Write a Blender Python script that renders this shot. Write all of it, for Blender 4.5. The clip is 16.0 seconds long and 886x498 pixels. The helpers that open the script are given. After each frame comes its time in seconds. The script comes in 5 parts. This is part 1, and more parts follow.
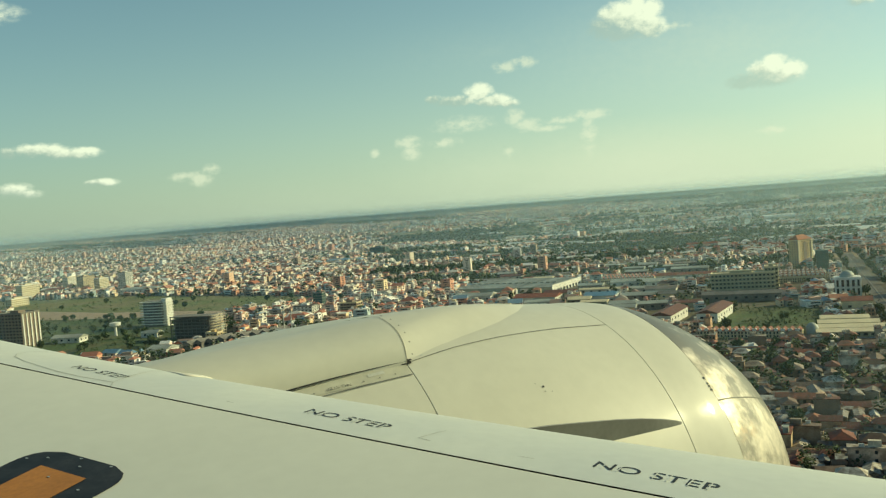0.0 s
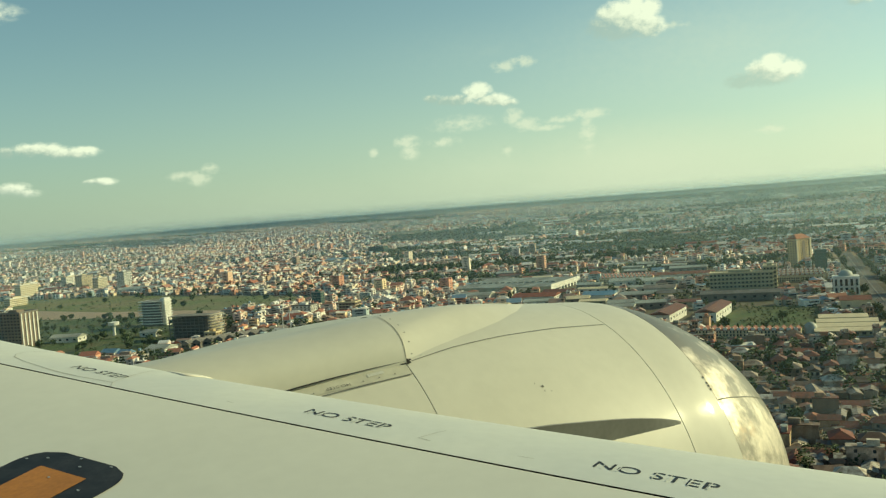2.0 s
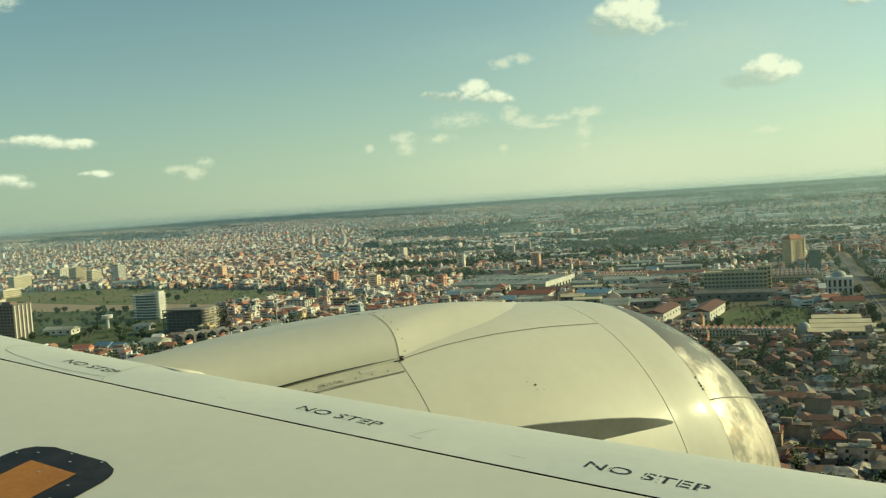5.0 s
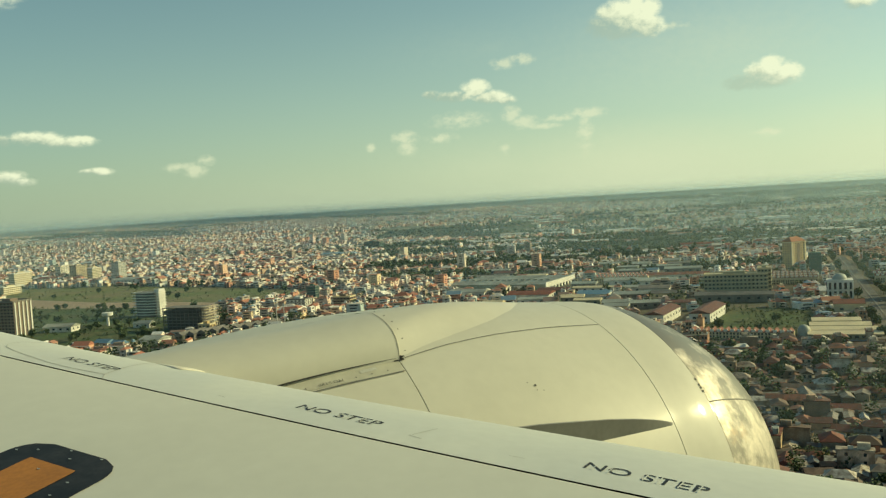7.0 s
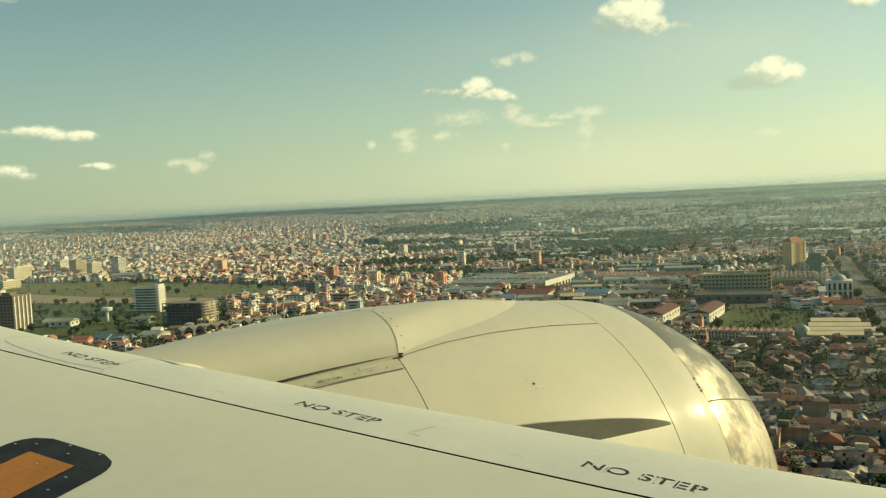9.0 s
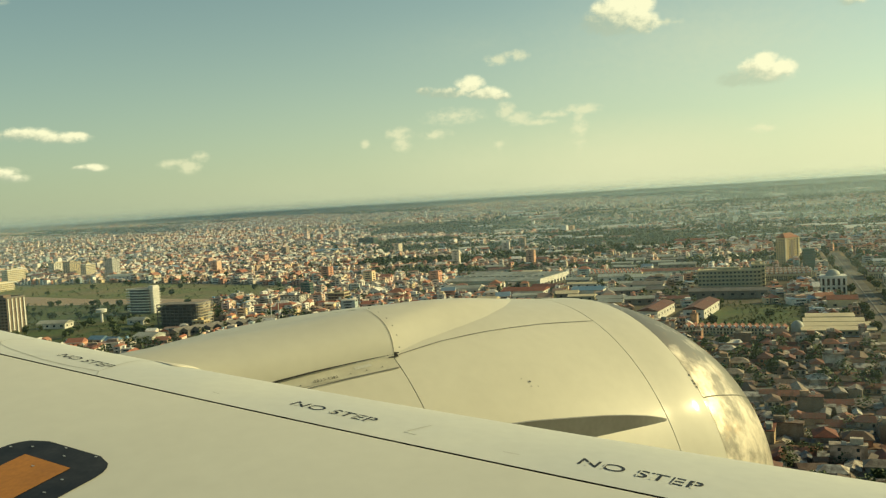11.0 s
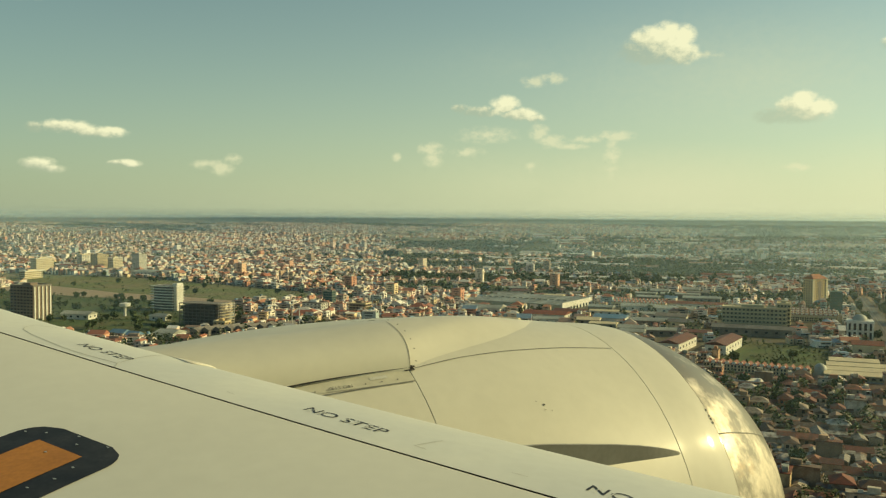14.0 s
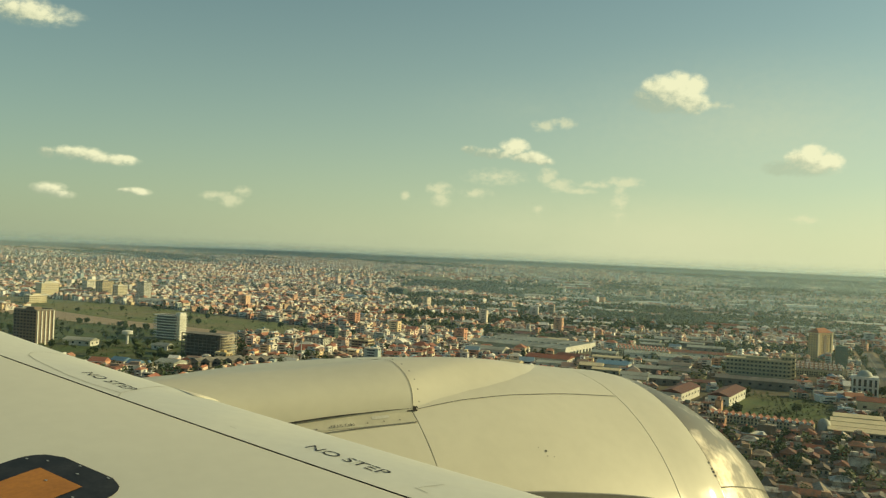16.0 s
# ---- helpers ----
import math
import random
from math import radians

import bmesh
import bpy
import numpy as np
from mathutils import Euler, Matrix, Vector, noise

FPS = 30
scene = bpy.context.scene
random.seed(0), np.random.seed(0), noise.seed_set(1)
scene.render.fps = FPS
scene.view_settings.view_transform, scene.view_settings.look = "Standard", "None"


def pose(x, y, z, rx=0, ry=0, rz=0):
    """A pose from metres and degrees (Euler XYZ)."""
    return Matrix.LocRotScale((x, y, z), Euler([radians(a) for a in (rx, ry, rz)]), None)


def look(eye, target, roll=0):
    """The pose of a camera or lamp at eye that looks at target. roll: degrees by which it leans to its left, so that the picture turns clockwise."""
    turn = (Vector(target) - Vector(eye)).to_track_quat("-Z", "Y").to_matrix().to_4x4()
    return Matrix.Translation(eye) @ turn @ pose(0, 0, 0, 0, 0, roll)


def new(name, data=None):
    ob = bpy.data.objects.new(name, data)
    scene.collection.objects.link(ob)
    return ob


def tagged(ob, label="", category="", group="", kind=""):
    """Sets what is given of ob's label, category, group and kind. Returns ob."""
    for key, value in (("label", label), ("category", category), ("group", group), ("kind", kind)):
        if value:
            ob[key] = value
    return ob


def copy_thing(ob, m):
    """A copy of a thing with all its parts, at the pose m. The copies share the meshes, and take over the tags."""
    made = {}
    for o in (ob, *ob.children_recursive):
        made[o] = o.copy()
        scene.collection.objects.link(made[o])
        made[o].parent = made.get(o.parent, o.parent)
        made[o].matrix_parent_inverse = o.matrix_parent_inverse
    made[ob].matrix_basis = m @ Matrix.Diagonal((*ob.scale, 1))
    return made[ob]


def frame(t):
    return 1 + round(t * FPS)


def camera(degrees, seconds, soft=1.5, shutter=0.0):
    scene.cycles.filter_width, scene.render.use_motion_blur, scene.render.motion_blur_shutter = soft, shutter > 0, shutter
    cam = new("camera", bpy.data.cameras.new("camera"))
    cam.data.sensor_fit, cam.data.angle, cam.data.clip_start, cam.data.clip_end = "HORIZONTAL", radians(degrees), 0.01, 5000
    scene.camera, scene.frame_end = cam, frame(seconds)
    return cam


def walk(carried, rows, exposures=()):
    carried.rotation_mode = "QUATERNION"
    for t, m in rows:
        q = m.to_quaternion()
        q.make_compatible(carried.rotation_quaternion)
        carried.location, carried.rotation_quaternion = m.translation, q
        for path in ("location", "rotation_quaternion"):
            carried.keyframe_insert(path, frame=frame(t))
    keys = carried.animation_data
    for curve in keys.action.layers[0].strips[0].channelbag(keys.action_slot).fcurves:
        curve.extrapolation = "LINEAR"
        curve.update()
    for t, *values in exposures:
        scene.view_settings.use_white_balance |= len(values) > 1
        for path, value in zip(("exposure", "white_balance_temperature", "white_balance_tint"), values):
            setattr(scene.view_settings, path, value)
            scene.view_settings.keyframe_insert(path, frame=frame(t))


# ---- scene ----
# ---- the camera, held at a cabin window ----
ALT = 120.0
cam = camera(53.0, 16.0, soft=1.25)
ROWS = [
    (0.0, 0.001, -0.004, 119.991, 87.244, 4.538, 0.131),
    (0.5, 0.004, -0.003, 119.998, 87.122, 4.608, 0.083),
    (1.0, 0.002, -0.008, 119.999, 87.103, 4.568, 0.127),
    (1.5, 0.000, -0.001, 119.991, 87.196, 4.496, 0.216),
    (2.0, -0.003, -0.005, 119.994, 87.196, 4.554, 0.048),
    (2.5, 0.002, -0.006, 119.995, 87.184, 4.731, -0.065),
    (3.0, 0.006, -0.005, 119.997, 87.422, 4.996, -0.132),
    (3.5, 0.005, -0.003, 119.997, 87.270, 4.772, -0.131),
    (4.0, 0.002, -0.001, 120.001, 87.001, 4.401, -0.202),
    (6.5, 0.002, -0.000, 119.997, 86.937, 3.615, -0.187),
    (7.0, -0.000, 0.000, 120.000, 86.942, 3.499, -0.187),
    (7.5, 0.000, -0.003, 120.000, 86.884, 3.309, -0.164),
    (8.0, -0.002, -0.003, 120.002, 86.824, 3.212, -0.214),
    (8.5, -0.000, -0.002, 120.000, 86.808, 3.052, -0.170),
    (9.0, -0.000, -0.001, 120.001, 86.788, 3.046, -0.170),
    (11.5, 0.000, -0.005, 120.002, 86.674, 3.613, -0.544),
    (12.0, 0.003, -0.004, 119.994, 86.598, 3.622, -0.430),
    (12.5, -0.003, 0.002, 119.991, 85.938, 3.597, -0.162),
    (13.0, -0.004, 0.001, 119.996, 85.534, 3.512, 0.753),
    (13.5, 0.002, -0.000, 119.990, 86.747, 2.000, 1.826),
    (14.0, 0.006, -0.009, 119.997, 87.820, -0.299, 1.232),
    (14.5, 0.010, -0.012, 120.000, 89.132, -0.611, 1.138),
    (15.0, -0.000, -0.024, 119.998, 90.386, -1.039, 2.063),
    (15.5, 0.000, -0.026, 120.004, 90.326, -1.853, 2.212),
    (16.0, -0.009, -0.023, 120.007, 90.360, -2.437, 1.620),
]
EXPOSURES = [(0.0, 0.04, 6780, -18), (4.0, 0.02, 6880, -18), (7.0, -0.05, 7300, -17), (9.0, 0.06, 7900, -13), (12.0, 0.0, 8350, -12), (16.0, -0.12, 8300, -13)]
walk(cam, [(t, pose(*r)) for t, *r in ROWS], EXPOSURES)

# ---- sky and sun ----
SUN_AZ, SUN_EL = radians(78), radians(25)
SUN_DIR = Vector((math.sin(SUN_AZ) * math.cos(SUN_EL), math.cos(SUN_AZ) * math.cos(SUN_EL), math.sin(SUN_EL)))
world = bpy.data.worlds.new("sky")
scene.world = world
world.use_nodes = True
wt = world.node_tree
bg = wt.nodes["Background"]
sky = wt.nodes.new("ShaderNodeTexSky")
sky.sky_type = "NISHITA"
sky.sun_disc = False
sky.sun_elevation, sky.sun_rotation = SUN_EL, SUN_AZ
sky.altitude, sky.air_density, sky.dust_density, sky.ozone_density = 120, 1.0, 0.8, 1.0
def wnode(kind, **inputs):
    n = wt.nodes.new(kind)
    for k, v in inputs.items():
        sock = n.inputs[int(k[1:])]
        if isinstance(v, bpy.types.NodeSocket):
            wt.links.new(v, sock)
        else:
            sock.default_value = v
    return n


def wmath(op, a, b=0.0, c=0.0, clamp=False):
    n = wnode("ShaderNodeMath", i0=a, i1=b, i2=c)
    n.operation, n.use_clamp = op, clamp
    return n.outputs[0]


def wmix(fac, a, b):
    n = wt.nodes.new("ShaderNodeMix")
    n.data_type = "RGBA"
    for k, v in ((0, fac), (6, a), (7, b)):
        if isinstance(v, bpy.types.NodeSocket):
            wt.links.new(v, n.inputs[k])
        else:
            n.inputs[k].default_value = v if k == 0 else (*v, 1)
    return n.outputs[2]


# direction of view as azimuth and elevation in degrees
way = wnode("ShaderNodeSeparateXYZ", i0=wt.nodes.new("ShaderNodeTexCoord").outputs["Generated"])
azi = wmath("MULTIPLY", wmath("ARCTAN2", way.outputs[0], way.outputs[1]), 57.2958)
ele = wmath("MULTIPLY", wmath("ARCSINE", way.outputs[2]), 57.2958)
flat_way = wnode("ShaderNodeCombineXYZ", i0=azi, i1=ele, i2=0.0)

# haze that thickens towards the skyline and glows on the sun's side
haze_amount = wmath("POWER", 2.718, wmath("MULTIPLY", wmath("ABSOLUTE", ele), -1 / 8.5))
sunward = wmath("MULTIPLY_ADD", wmath("COSINE", wmath("MULTIPLY", wmath("SUBTRACT", azi, 78.0), 0.01745)), 0.5, 0.5)
haze_colour = wmix(sunward, (1.1, 1.9, 2.1), (9.9, 10.1, 8.2))
clear_sky = wnode("ShaderNodeVectorMath", i0=sky.outputs[0], i1=(0.82, 0.97, 1.0))
clear_sky.operation = "MULTIPLY"
air = wmix(wmath("MULTIPLY", haze_amount, 0.80), clear_sky.outputs[0], haze_colour)


# clouds: azimuth, elevation, half width, half height, thickness of each puff
CLOUD_HIGH = [(11.1, 10.19, 1.52, 0.98, 1.0), (11.7, 10.77, 1.52, 1.16, 1.1), (12.8, 10.86, 1.61, 1.34, 1.15), (13.8, 11.04, 0.89, 0.89, 1.0), (13.6, 9.99, 1.34, 0.98, 1.1), (12.2, 9.91, 2.23, 0.80, 1.0)]
CLOUD_EAST = [(19.2, 6.05, 1.61, 0.67, 0.95), (20.1, 6.56, 1.16, 0.89, 1.0), (20.7, 6.86, 1.07, 0.85, 1.1), (21.6, 6.43, 1.07, 0.85, 1.1), (20.5, 6.12, 2.32, 0.76, 1.0)]
CLOUD_MID = [(2.7, 7.03, 1.16, 0.80, 1.0), (3.6, 6.44, 1.52, 0.58, 0.95), (1.2, 6.60, 1.78, 0.49, 0.85), (-0.2, 6.79, 0.71, 0.40, 0.75), (4.6, 6.16, 0.89, 0.40, 0.75)]
CLOUD_WEST = [(-24.4, 5.14, 1.52, 0.54, 0.95), (-23.5, 5.05, 1.34, 0.58, 0.9), (-22.4, 4.85, 2.05, 0.49, 0.8), (-21.6, 4.99, 0.98, 0.36, 0.8), (-25.9, 5.01, 0.71, 0.45, 0.8),
              (-20.8, 3.02, 1.11, 0.36, 0.9), (-21.3, 3.01, 0.80, 0.31, 0.8), (-25.7, 2.87, 1.34, 0.58, 0.85), (-25.1, 2.64, 1.16, 0.40, 0.75)]
CLOUD_FAR = [(-27.5, 12.9, 3.8, 1.0, 0.75), (25.6, 9.9, 1.1, 0.55, 0.9), (40.0, 12.0, 4.0, 2.0, 0.9), (-45.0, 10.0, 5.0, 2.0, 0.9), (75.0, 16.0, 7.0, 3.0, 0.8), (-80.0, 18.0, 8.0, 3.0, 0.9), (130.0, 20.0, 9.0, 4.0, 0.8)]
WISPS = [(4.5, 8.46, 1.1, 0.50, 0.6), (5.7, 8.65, 1.1, 0.50, 0.6), (4.9, 5.32, 0.9, 0.68, 0.68), (5.7, 4.74, 1.25, 0.62, 0.66), (6.9, 4.40, 1.7, 0.28, 0.55), (9.7, 5.02, 1.6, 0.48, 0.68),
         (7.9, 4.83, 1.5, 0.34, 0.55), (9.5, 3.90, 0.75, 1.9, 0.42), (-2.0, 4.19, 1.05, 0.68, 0.66), (-1.9, 3.56, 0.8, 0.7, 0.55)]
WISPS_LOW = [(0.4, 4.04, 1.4, 0.45, 0.5), (1.6, 5.11, 2.6, 0.75, 0.45), (-16.1, 3.07, 1.25, 0.40, 0.62), (-15.2, 2.89, 1.0, 0.66, 0.66), (-14.5, 3.41, 0.7, 0.48, 0.55), (20.4, 2.97, 1.1, 0.44, 0.6),
             (15.2, 9.85, 1.2, 0.32, 0.45), (-4.2, 3.70, 0.45, 0.4, 0.5), (4.3, 3.11, 0.45, 0.5, 0.5)]
puff = wnode("ShaderNodeTexNoise", i0=wnode("ShaderNodeVectorMath", i0=flat_way.outputs[0], i1=(0.9, 1.15, 1.0)).outputs[0])
for nd in wt.nodes:
    if nd.bl_idname == "ShaderNodeVectorMath":
        nd.operation = "MULTIPLY"
puff.inputs["Scale"].default_value, puff.inputs["Detail"].default_value, puff.inputs["Roughness"].default_value = 1.7, 8.0, 0.58
lumps = wmath("SUBTRACT", puff.outputs[0], 0.5)


def heap(clouds):
    """Depth of cloud and its sunny side over the whole sky, from a list of clouds, each a list of puffs."""
    body, shade = 0.0, 0.0
    for rows in clouds:
        own = 0.0
        for ca, ce, cw, ch, ct in rows:
            off = wnode("ShaderNodeVectorMath", i0=flat_way.outputs[0], i1=(ca, ce, 0))
            off.operation = "SUBTRACT"
            rel = wnode("ShaderNodeVectorMath", i0=off.outputs[0], i1=(1 / cw, 1.05 / ch, 0))
            rel.operation = "MULTIPLY"
            away = wnode("ShaderNodeVectorMath", i0=rel.outputs[0])
            away.operation = "LENGTH"
            own = wmath("MAXIMUM", own, wmath("MULTIPLY", wmath("SUBTRACT", 1.0, away.outputs["Value"], clamp=True), ct))
        a0, a1 = min(q[0] - q[2] for q in rows), max(q[0] + q[2] for q in rows)
        e0, e1 = min(q[1] - q[3] for q in rows), max(q[1] + q[3] for q in rows)
        off = wnode("ShaderNodeVectorMath", i0=flat_way.outputs[0], i1=((a0 + a1) / 2, (e0 + e1) / 2, 0))
        off.operation = "SUBTRACT"
        tilt = wnode("ShaderNodeVectorMath", i0=off.outputs[0], i1=(1.1 / (a1 - a0), 1.7 / (e1 - e0), 0))
        tilt.operation = "DOT_PRODUCT"
        shade = wmath("ADD", shade, wmath("MULTIPLY", tilt.outputs["Value"], wmath("GREATER_THAN", own, 0.0)))
        body = wmath("MAXIMUM", body, own)
    return body, shade


def cover_of(body, low, high, most, ragged=1.6):
    n = wnode("ShaderNodeMapRange", i0=wmath("MULTIPLY_ADD", lumps, wmath("MULTIPLY", wmath("POWER", body, 0.5), ragged), body), i1=low, i2=high, i3=0.0, i4=most)
    n.interpolation_type = "SMOOTHSTEP"
    return n.outputs[0]


thin, thin_shade = heap([WISPS + WISPS_LOW])
dense, dense_shade = heap([CLOUD_HIGH, CLOUD_EAST, CLOUD_MID, CLOUD_WEST[:5], CLOUD_WEST[5:7], CLOUD_WEST[7:]] + [[c] for c in CLOUD_FAR])
lit = wnode("ShaderNodeMapRange", i0=wmath("MULTIPLY_ADD", lumps, 1.3, dense_shade), i1=-0.50, i2=0.22)
bank, bank_shade = heap([[(13.0, 1.6, 15.0, 4.2, 0.85), (4.0, 2.0, 12.0, 3.6, 0.5), (-8.0, 1.2, 16.0, 2.6, 0.2), (26.0, 2.0, 12.0, 5.0, 0.6), (18.0, 8.5, 19.0, 6.5, 0.50), (4.0, 9.5, 12.0, 3.0, 0.22)]])
mist = wmix(cover_of(bank, 0.0, 0.95, 0.55, 0.35), air, (8.0, 7.8, 6.4))
veil = wmix(cover_of(thin, 0.0, 0.60, 0.62, 2.2), mist, (8.8, 8.4, 7.0))
cloud_colour = wmix(lit.outputs[0], (4.6, 5.1, 4.7), (9.9, 9.5, 8.2))
solid = wnode("ShaderNodeMapRange", i0=lit.outputs[0], i1=0.0, i2=0.6, i3=0.45, i4=1.0)
wt.links.new(wmix(wmath("MULTIPLY", cover_of(dense, 0.03, 0.56, 0.95), solid.outputs[0]), veil, cloud_colour), bg.inputs[0])
bg.inputs[1].default_value = 0.10
sun = new("sun", bpy.data.lights.new("sun", "SUN"))
sun.data.energy, sun.data.angle, sun.data.color = 4.6, radians(0.6), (1.0, 0.81, 0.52)
sun.matrix_world = look(SUN_DIR * 1000, (0, 0, 0))


# ---- materials ----
def material(name, base=(0.5, 0.5, 0.5), rough=0.6, metal=0.0, second=None, scale=1.0, fine=None, bump=0.0,
             palette=None, island=False, spread=0.12, coat=0.0, shine=0.5):
    """Principled surface: two scales of noise between base and second; palette picks a colour for each piece."""
    m = bpy.data.materials.new(name)
    m.use_nodes = True
    nt = m.node_tree
    b = nt.nodes["Principled BSDF"]
    b.inputs["Roughness"].default_value, b.inputs["Metallic"].default_value = rough, metal
    b.inputs["Coat Weight"].default_value, b.inputs["Coat Roughness"].default_value = coat, 0.12
    b.inputs["Specular IOR Level"].default_value = shine
    tc = nt.nodes.new("ShaderNodeTexCoord")

    def noise_node(s, detail=4):
        n = nt.nodes.new("ShaderNodeTexNoise")
        n.inputs["Scale"].default_value, n.inputs["Detail"].default_value = s, detail
        nt.links.new(tc.outputs["Object"], n.inputs["Vector"])
        return n

    def mix(fac, a, c, kind="MIX"):
        x = nt.nodes.new("ShaderNodeMix")
        x.data_type, x.blend_type = "RGBA", kind
        for sock, v in ((x.inputs[0], fac), (x.inputs[6], a), (x.inputs[7], c)):
            if isinstance(v, (int, float)):
                sock.default_value = v
            elif isinstance(v, tuple):
                sock.default_value = (*v, 1)
            else:
                nt.links.new(v, sock)
        return x.outputs[2]

    if palette:
        if island:
            src = nt.nodes.new("ShaderNodeNewGeometry").outputs["Random Per Island"]
        else:
            src = nt.nodes.new("ShaderNodeObjectInfo").outputs["Random"]
        ramp = nt.nodes.new("ShaderNodeValToRGB")
        ramp.color_ramp.interpolation = "CONSTANT"
        el = ramp.color_ramp.elements
        for k, c in enumerate(palette):
            e = el[k] if k < 2 else el.new(k / len(palette))
            e.position, e.color = k / len(palette), (*c, 1)
        nt.links.new(src, ramp.inputs[0])
        colour = ramp.outputs[0]
    else:
        colour = base
    n1 = noise_node(scale)
    r1 = nt.nodes.new("ShaderNodeMapRange")
    r1.inputs[1].default_value, r1.inputs[2].default_value = 0.38, 0.68
    nt.links.new(n1.outputs[0], r1.inputs[0])
    if second:
        colour = mix(r1.outputs[0], colour, second)
    n2 = noise_node(fine or scale * 9, 5)
    r2 = nt.nodes.new("ShaderNodeMapRange")
    r2.inputs[1].default_value, r2.inputs[2].default_value = 0.3, 0.7
    r2.inputs[3].default_value, r2.inputs[4].default_value = 1 - spread, 1 + spread
    nt.links.new(n2.outputs[0], r2.inputs[0])
    grey = nt.nodes.new("ShaderNodeCombineColor")
    for k in range(3):
        nt.links.new(r2.outputs[0], grey.inputs[k])
    colour = mix(1.0, colour, grey.outputs[0], "MULTIPLY")
    nt.links.new(colour, b.inputs["Base Color"])
    if bump:
        bp = nt.nodes.new("ShaderNodeBump")
        bp.inputs["Strength"].default_value, bp.inputs["Distance"].default_value = bump, 0.02
        nt.links.new(n2.outputs[0], bp.inputs["Height"])
        nt.links.new(bp.outputs[0], b.inputs["Normal"])
    return m


M_WING = material("wing_paint", (0.62, 0.61, 0.52), 0.46, second=(0.58, 0.57, 0.485), scale=0.8, fine=14, spread=0.02)
M_SLAT = material("slat_paint", (0.64, 0.64, 0.56), 0.46, second=(0.57, 0.58, 0.53), scale=1.4, fine=18, spread=0.03)
M_COWL = material("cowl_paint", (0.56, 0.54, 0.445), 0.5, second=(0.52, 0.50, 0.41), scale=1.1, fine=16, spread=0.025, coat=0.17, shine=0.2)
M_STRIP = material("cowl_strip_paint", (0.50, 0.48, 0.37), 0.45, second=(0.42, 0.40, 0.31), scale=6, fine=40, spread=0.06)
M_LIP = material("bare_metal", (0.58, 0.53, 0.44), 0.5, 0.4, second=(0.50, 0.45, 0.37), scale=5, fine=26, spread=0.14, coat=0.15)


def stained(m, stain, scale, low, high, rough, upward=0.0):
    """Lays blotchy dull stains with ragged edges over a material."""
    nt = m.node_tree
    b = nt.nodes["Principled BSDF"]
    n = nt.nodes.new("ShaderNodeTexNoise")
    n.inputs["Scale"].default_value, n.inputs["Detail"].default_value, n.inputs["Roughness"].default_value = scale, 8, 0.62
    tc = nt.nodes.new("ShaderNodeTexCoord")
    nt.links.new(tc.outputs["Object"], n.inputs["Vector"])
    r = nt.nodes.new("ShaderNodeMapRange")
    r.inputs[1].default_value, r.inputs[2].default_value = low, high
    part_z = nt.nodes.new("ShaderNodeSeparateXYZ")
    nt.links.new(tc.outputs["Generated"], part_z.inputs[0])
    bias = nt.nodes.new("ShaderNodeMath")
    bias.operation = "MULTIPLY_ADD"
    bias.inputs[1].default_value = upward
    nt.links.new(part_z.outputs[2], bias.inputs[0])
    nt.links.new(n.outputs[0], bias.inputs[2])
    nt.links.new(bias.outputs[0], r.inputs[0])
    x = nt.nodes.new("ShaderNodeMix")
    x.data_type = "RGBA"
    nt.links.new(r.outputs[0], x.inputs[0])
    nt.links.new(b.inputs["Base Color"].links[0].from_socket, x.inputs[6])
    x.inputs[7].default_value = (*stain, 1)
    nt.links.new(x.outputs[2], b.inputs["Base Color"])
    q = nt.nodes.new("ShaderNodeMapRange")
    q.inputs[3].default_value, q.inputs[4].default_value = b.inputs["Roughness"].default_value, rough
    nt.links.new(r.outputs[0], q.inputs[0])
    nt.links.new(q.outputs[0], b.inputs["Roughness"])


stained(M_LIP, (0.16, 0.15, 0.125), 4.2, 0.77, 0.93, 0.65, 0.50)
stained(M_LIP, (0.36, 0.27, 0.18), 7.0, 0.58, 0.86, 0.6)
M_GAP = material("dark_gap", (0.015, 0.015, 0.013), 0.8, scale=4)
M_LINE = material("sealant_line", (0.10, 0.10, 0.085), 0.7, second=(0.2, 0.2, 0.17), scale=6)
M_FAINT = material("faint_sealant", (0.47, 0.465, 0.40), 0.6, second=(0.46, 0.46, 0.41), scale=9)
M_BLACK = material("black_marking", (0.012, 0.013, 0.014), 0.55, second=(0.03, 0.03, 0.03), scale=9, fine=60, spread=0.3)
M_ORANGE = material("orange_marking", (0.42, 0.17, 0.035), 0.55, second=(0.36, 0.145, 0.03), scale=7, fine=60, spread=0.12)
M_RIVET = material("bare_fastener", (0.55, 0.54, 0.48), 0.4, 0.6, scale=9)
# strake colour darkened to hold the fin's shaded underside and cast shadow
M_STRAKE_SHADE = material("strake_shade_colour", (0.24, 0.24, 0.21), 0.5, second=(0.18, 0.18, 0.16), scale=5, spread=0.06)
M_FAIR = material("fairing_paint", (0.74, 0.69, 0.55), 0.45, second=(0.62, 0.55, 0.42), scale=9, spread=0.06)

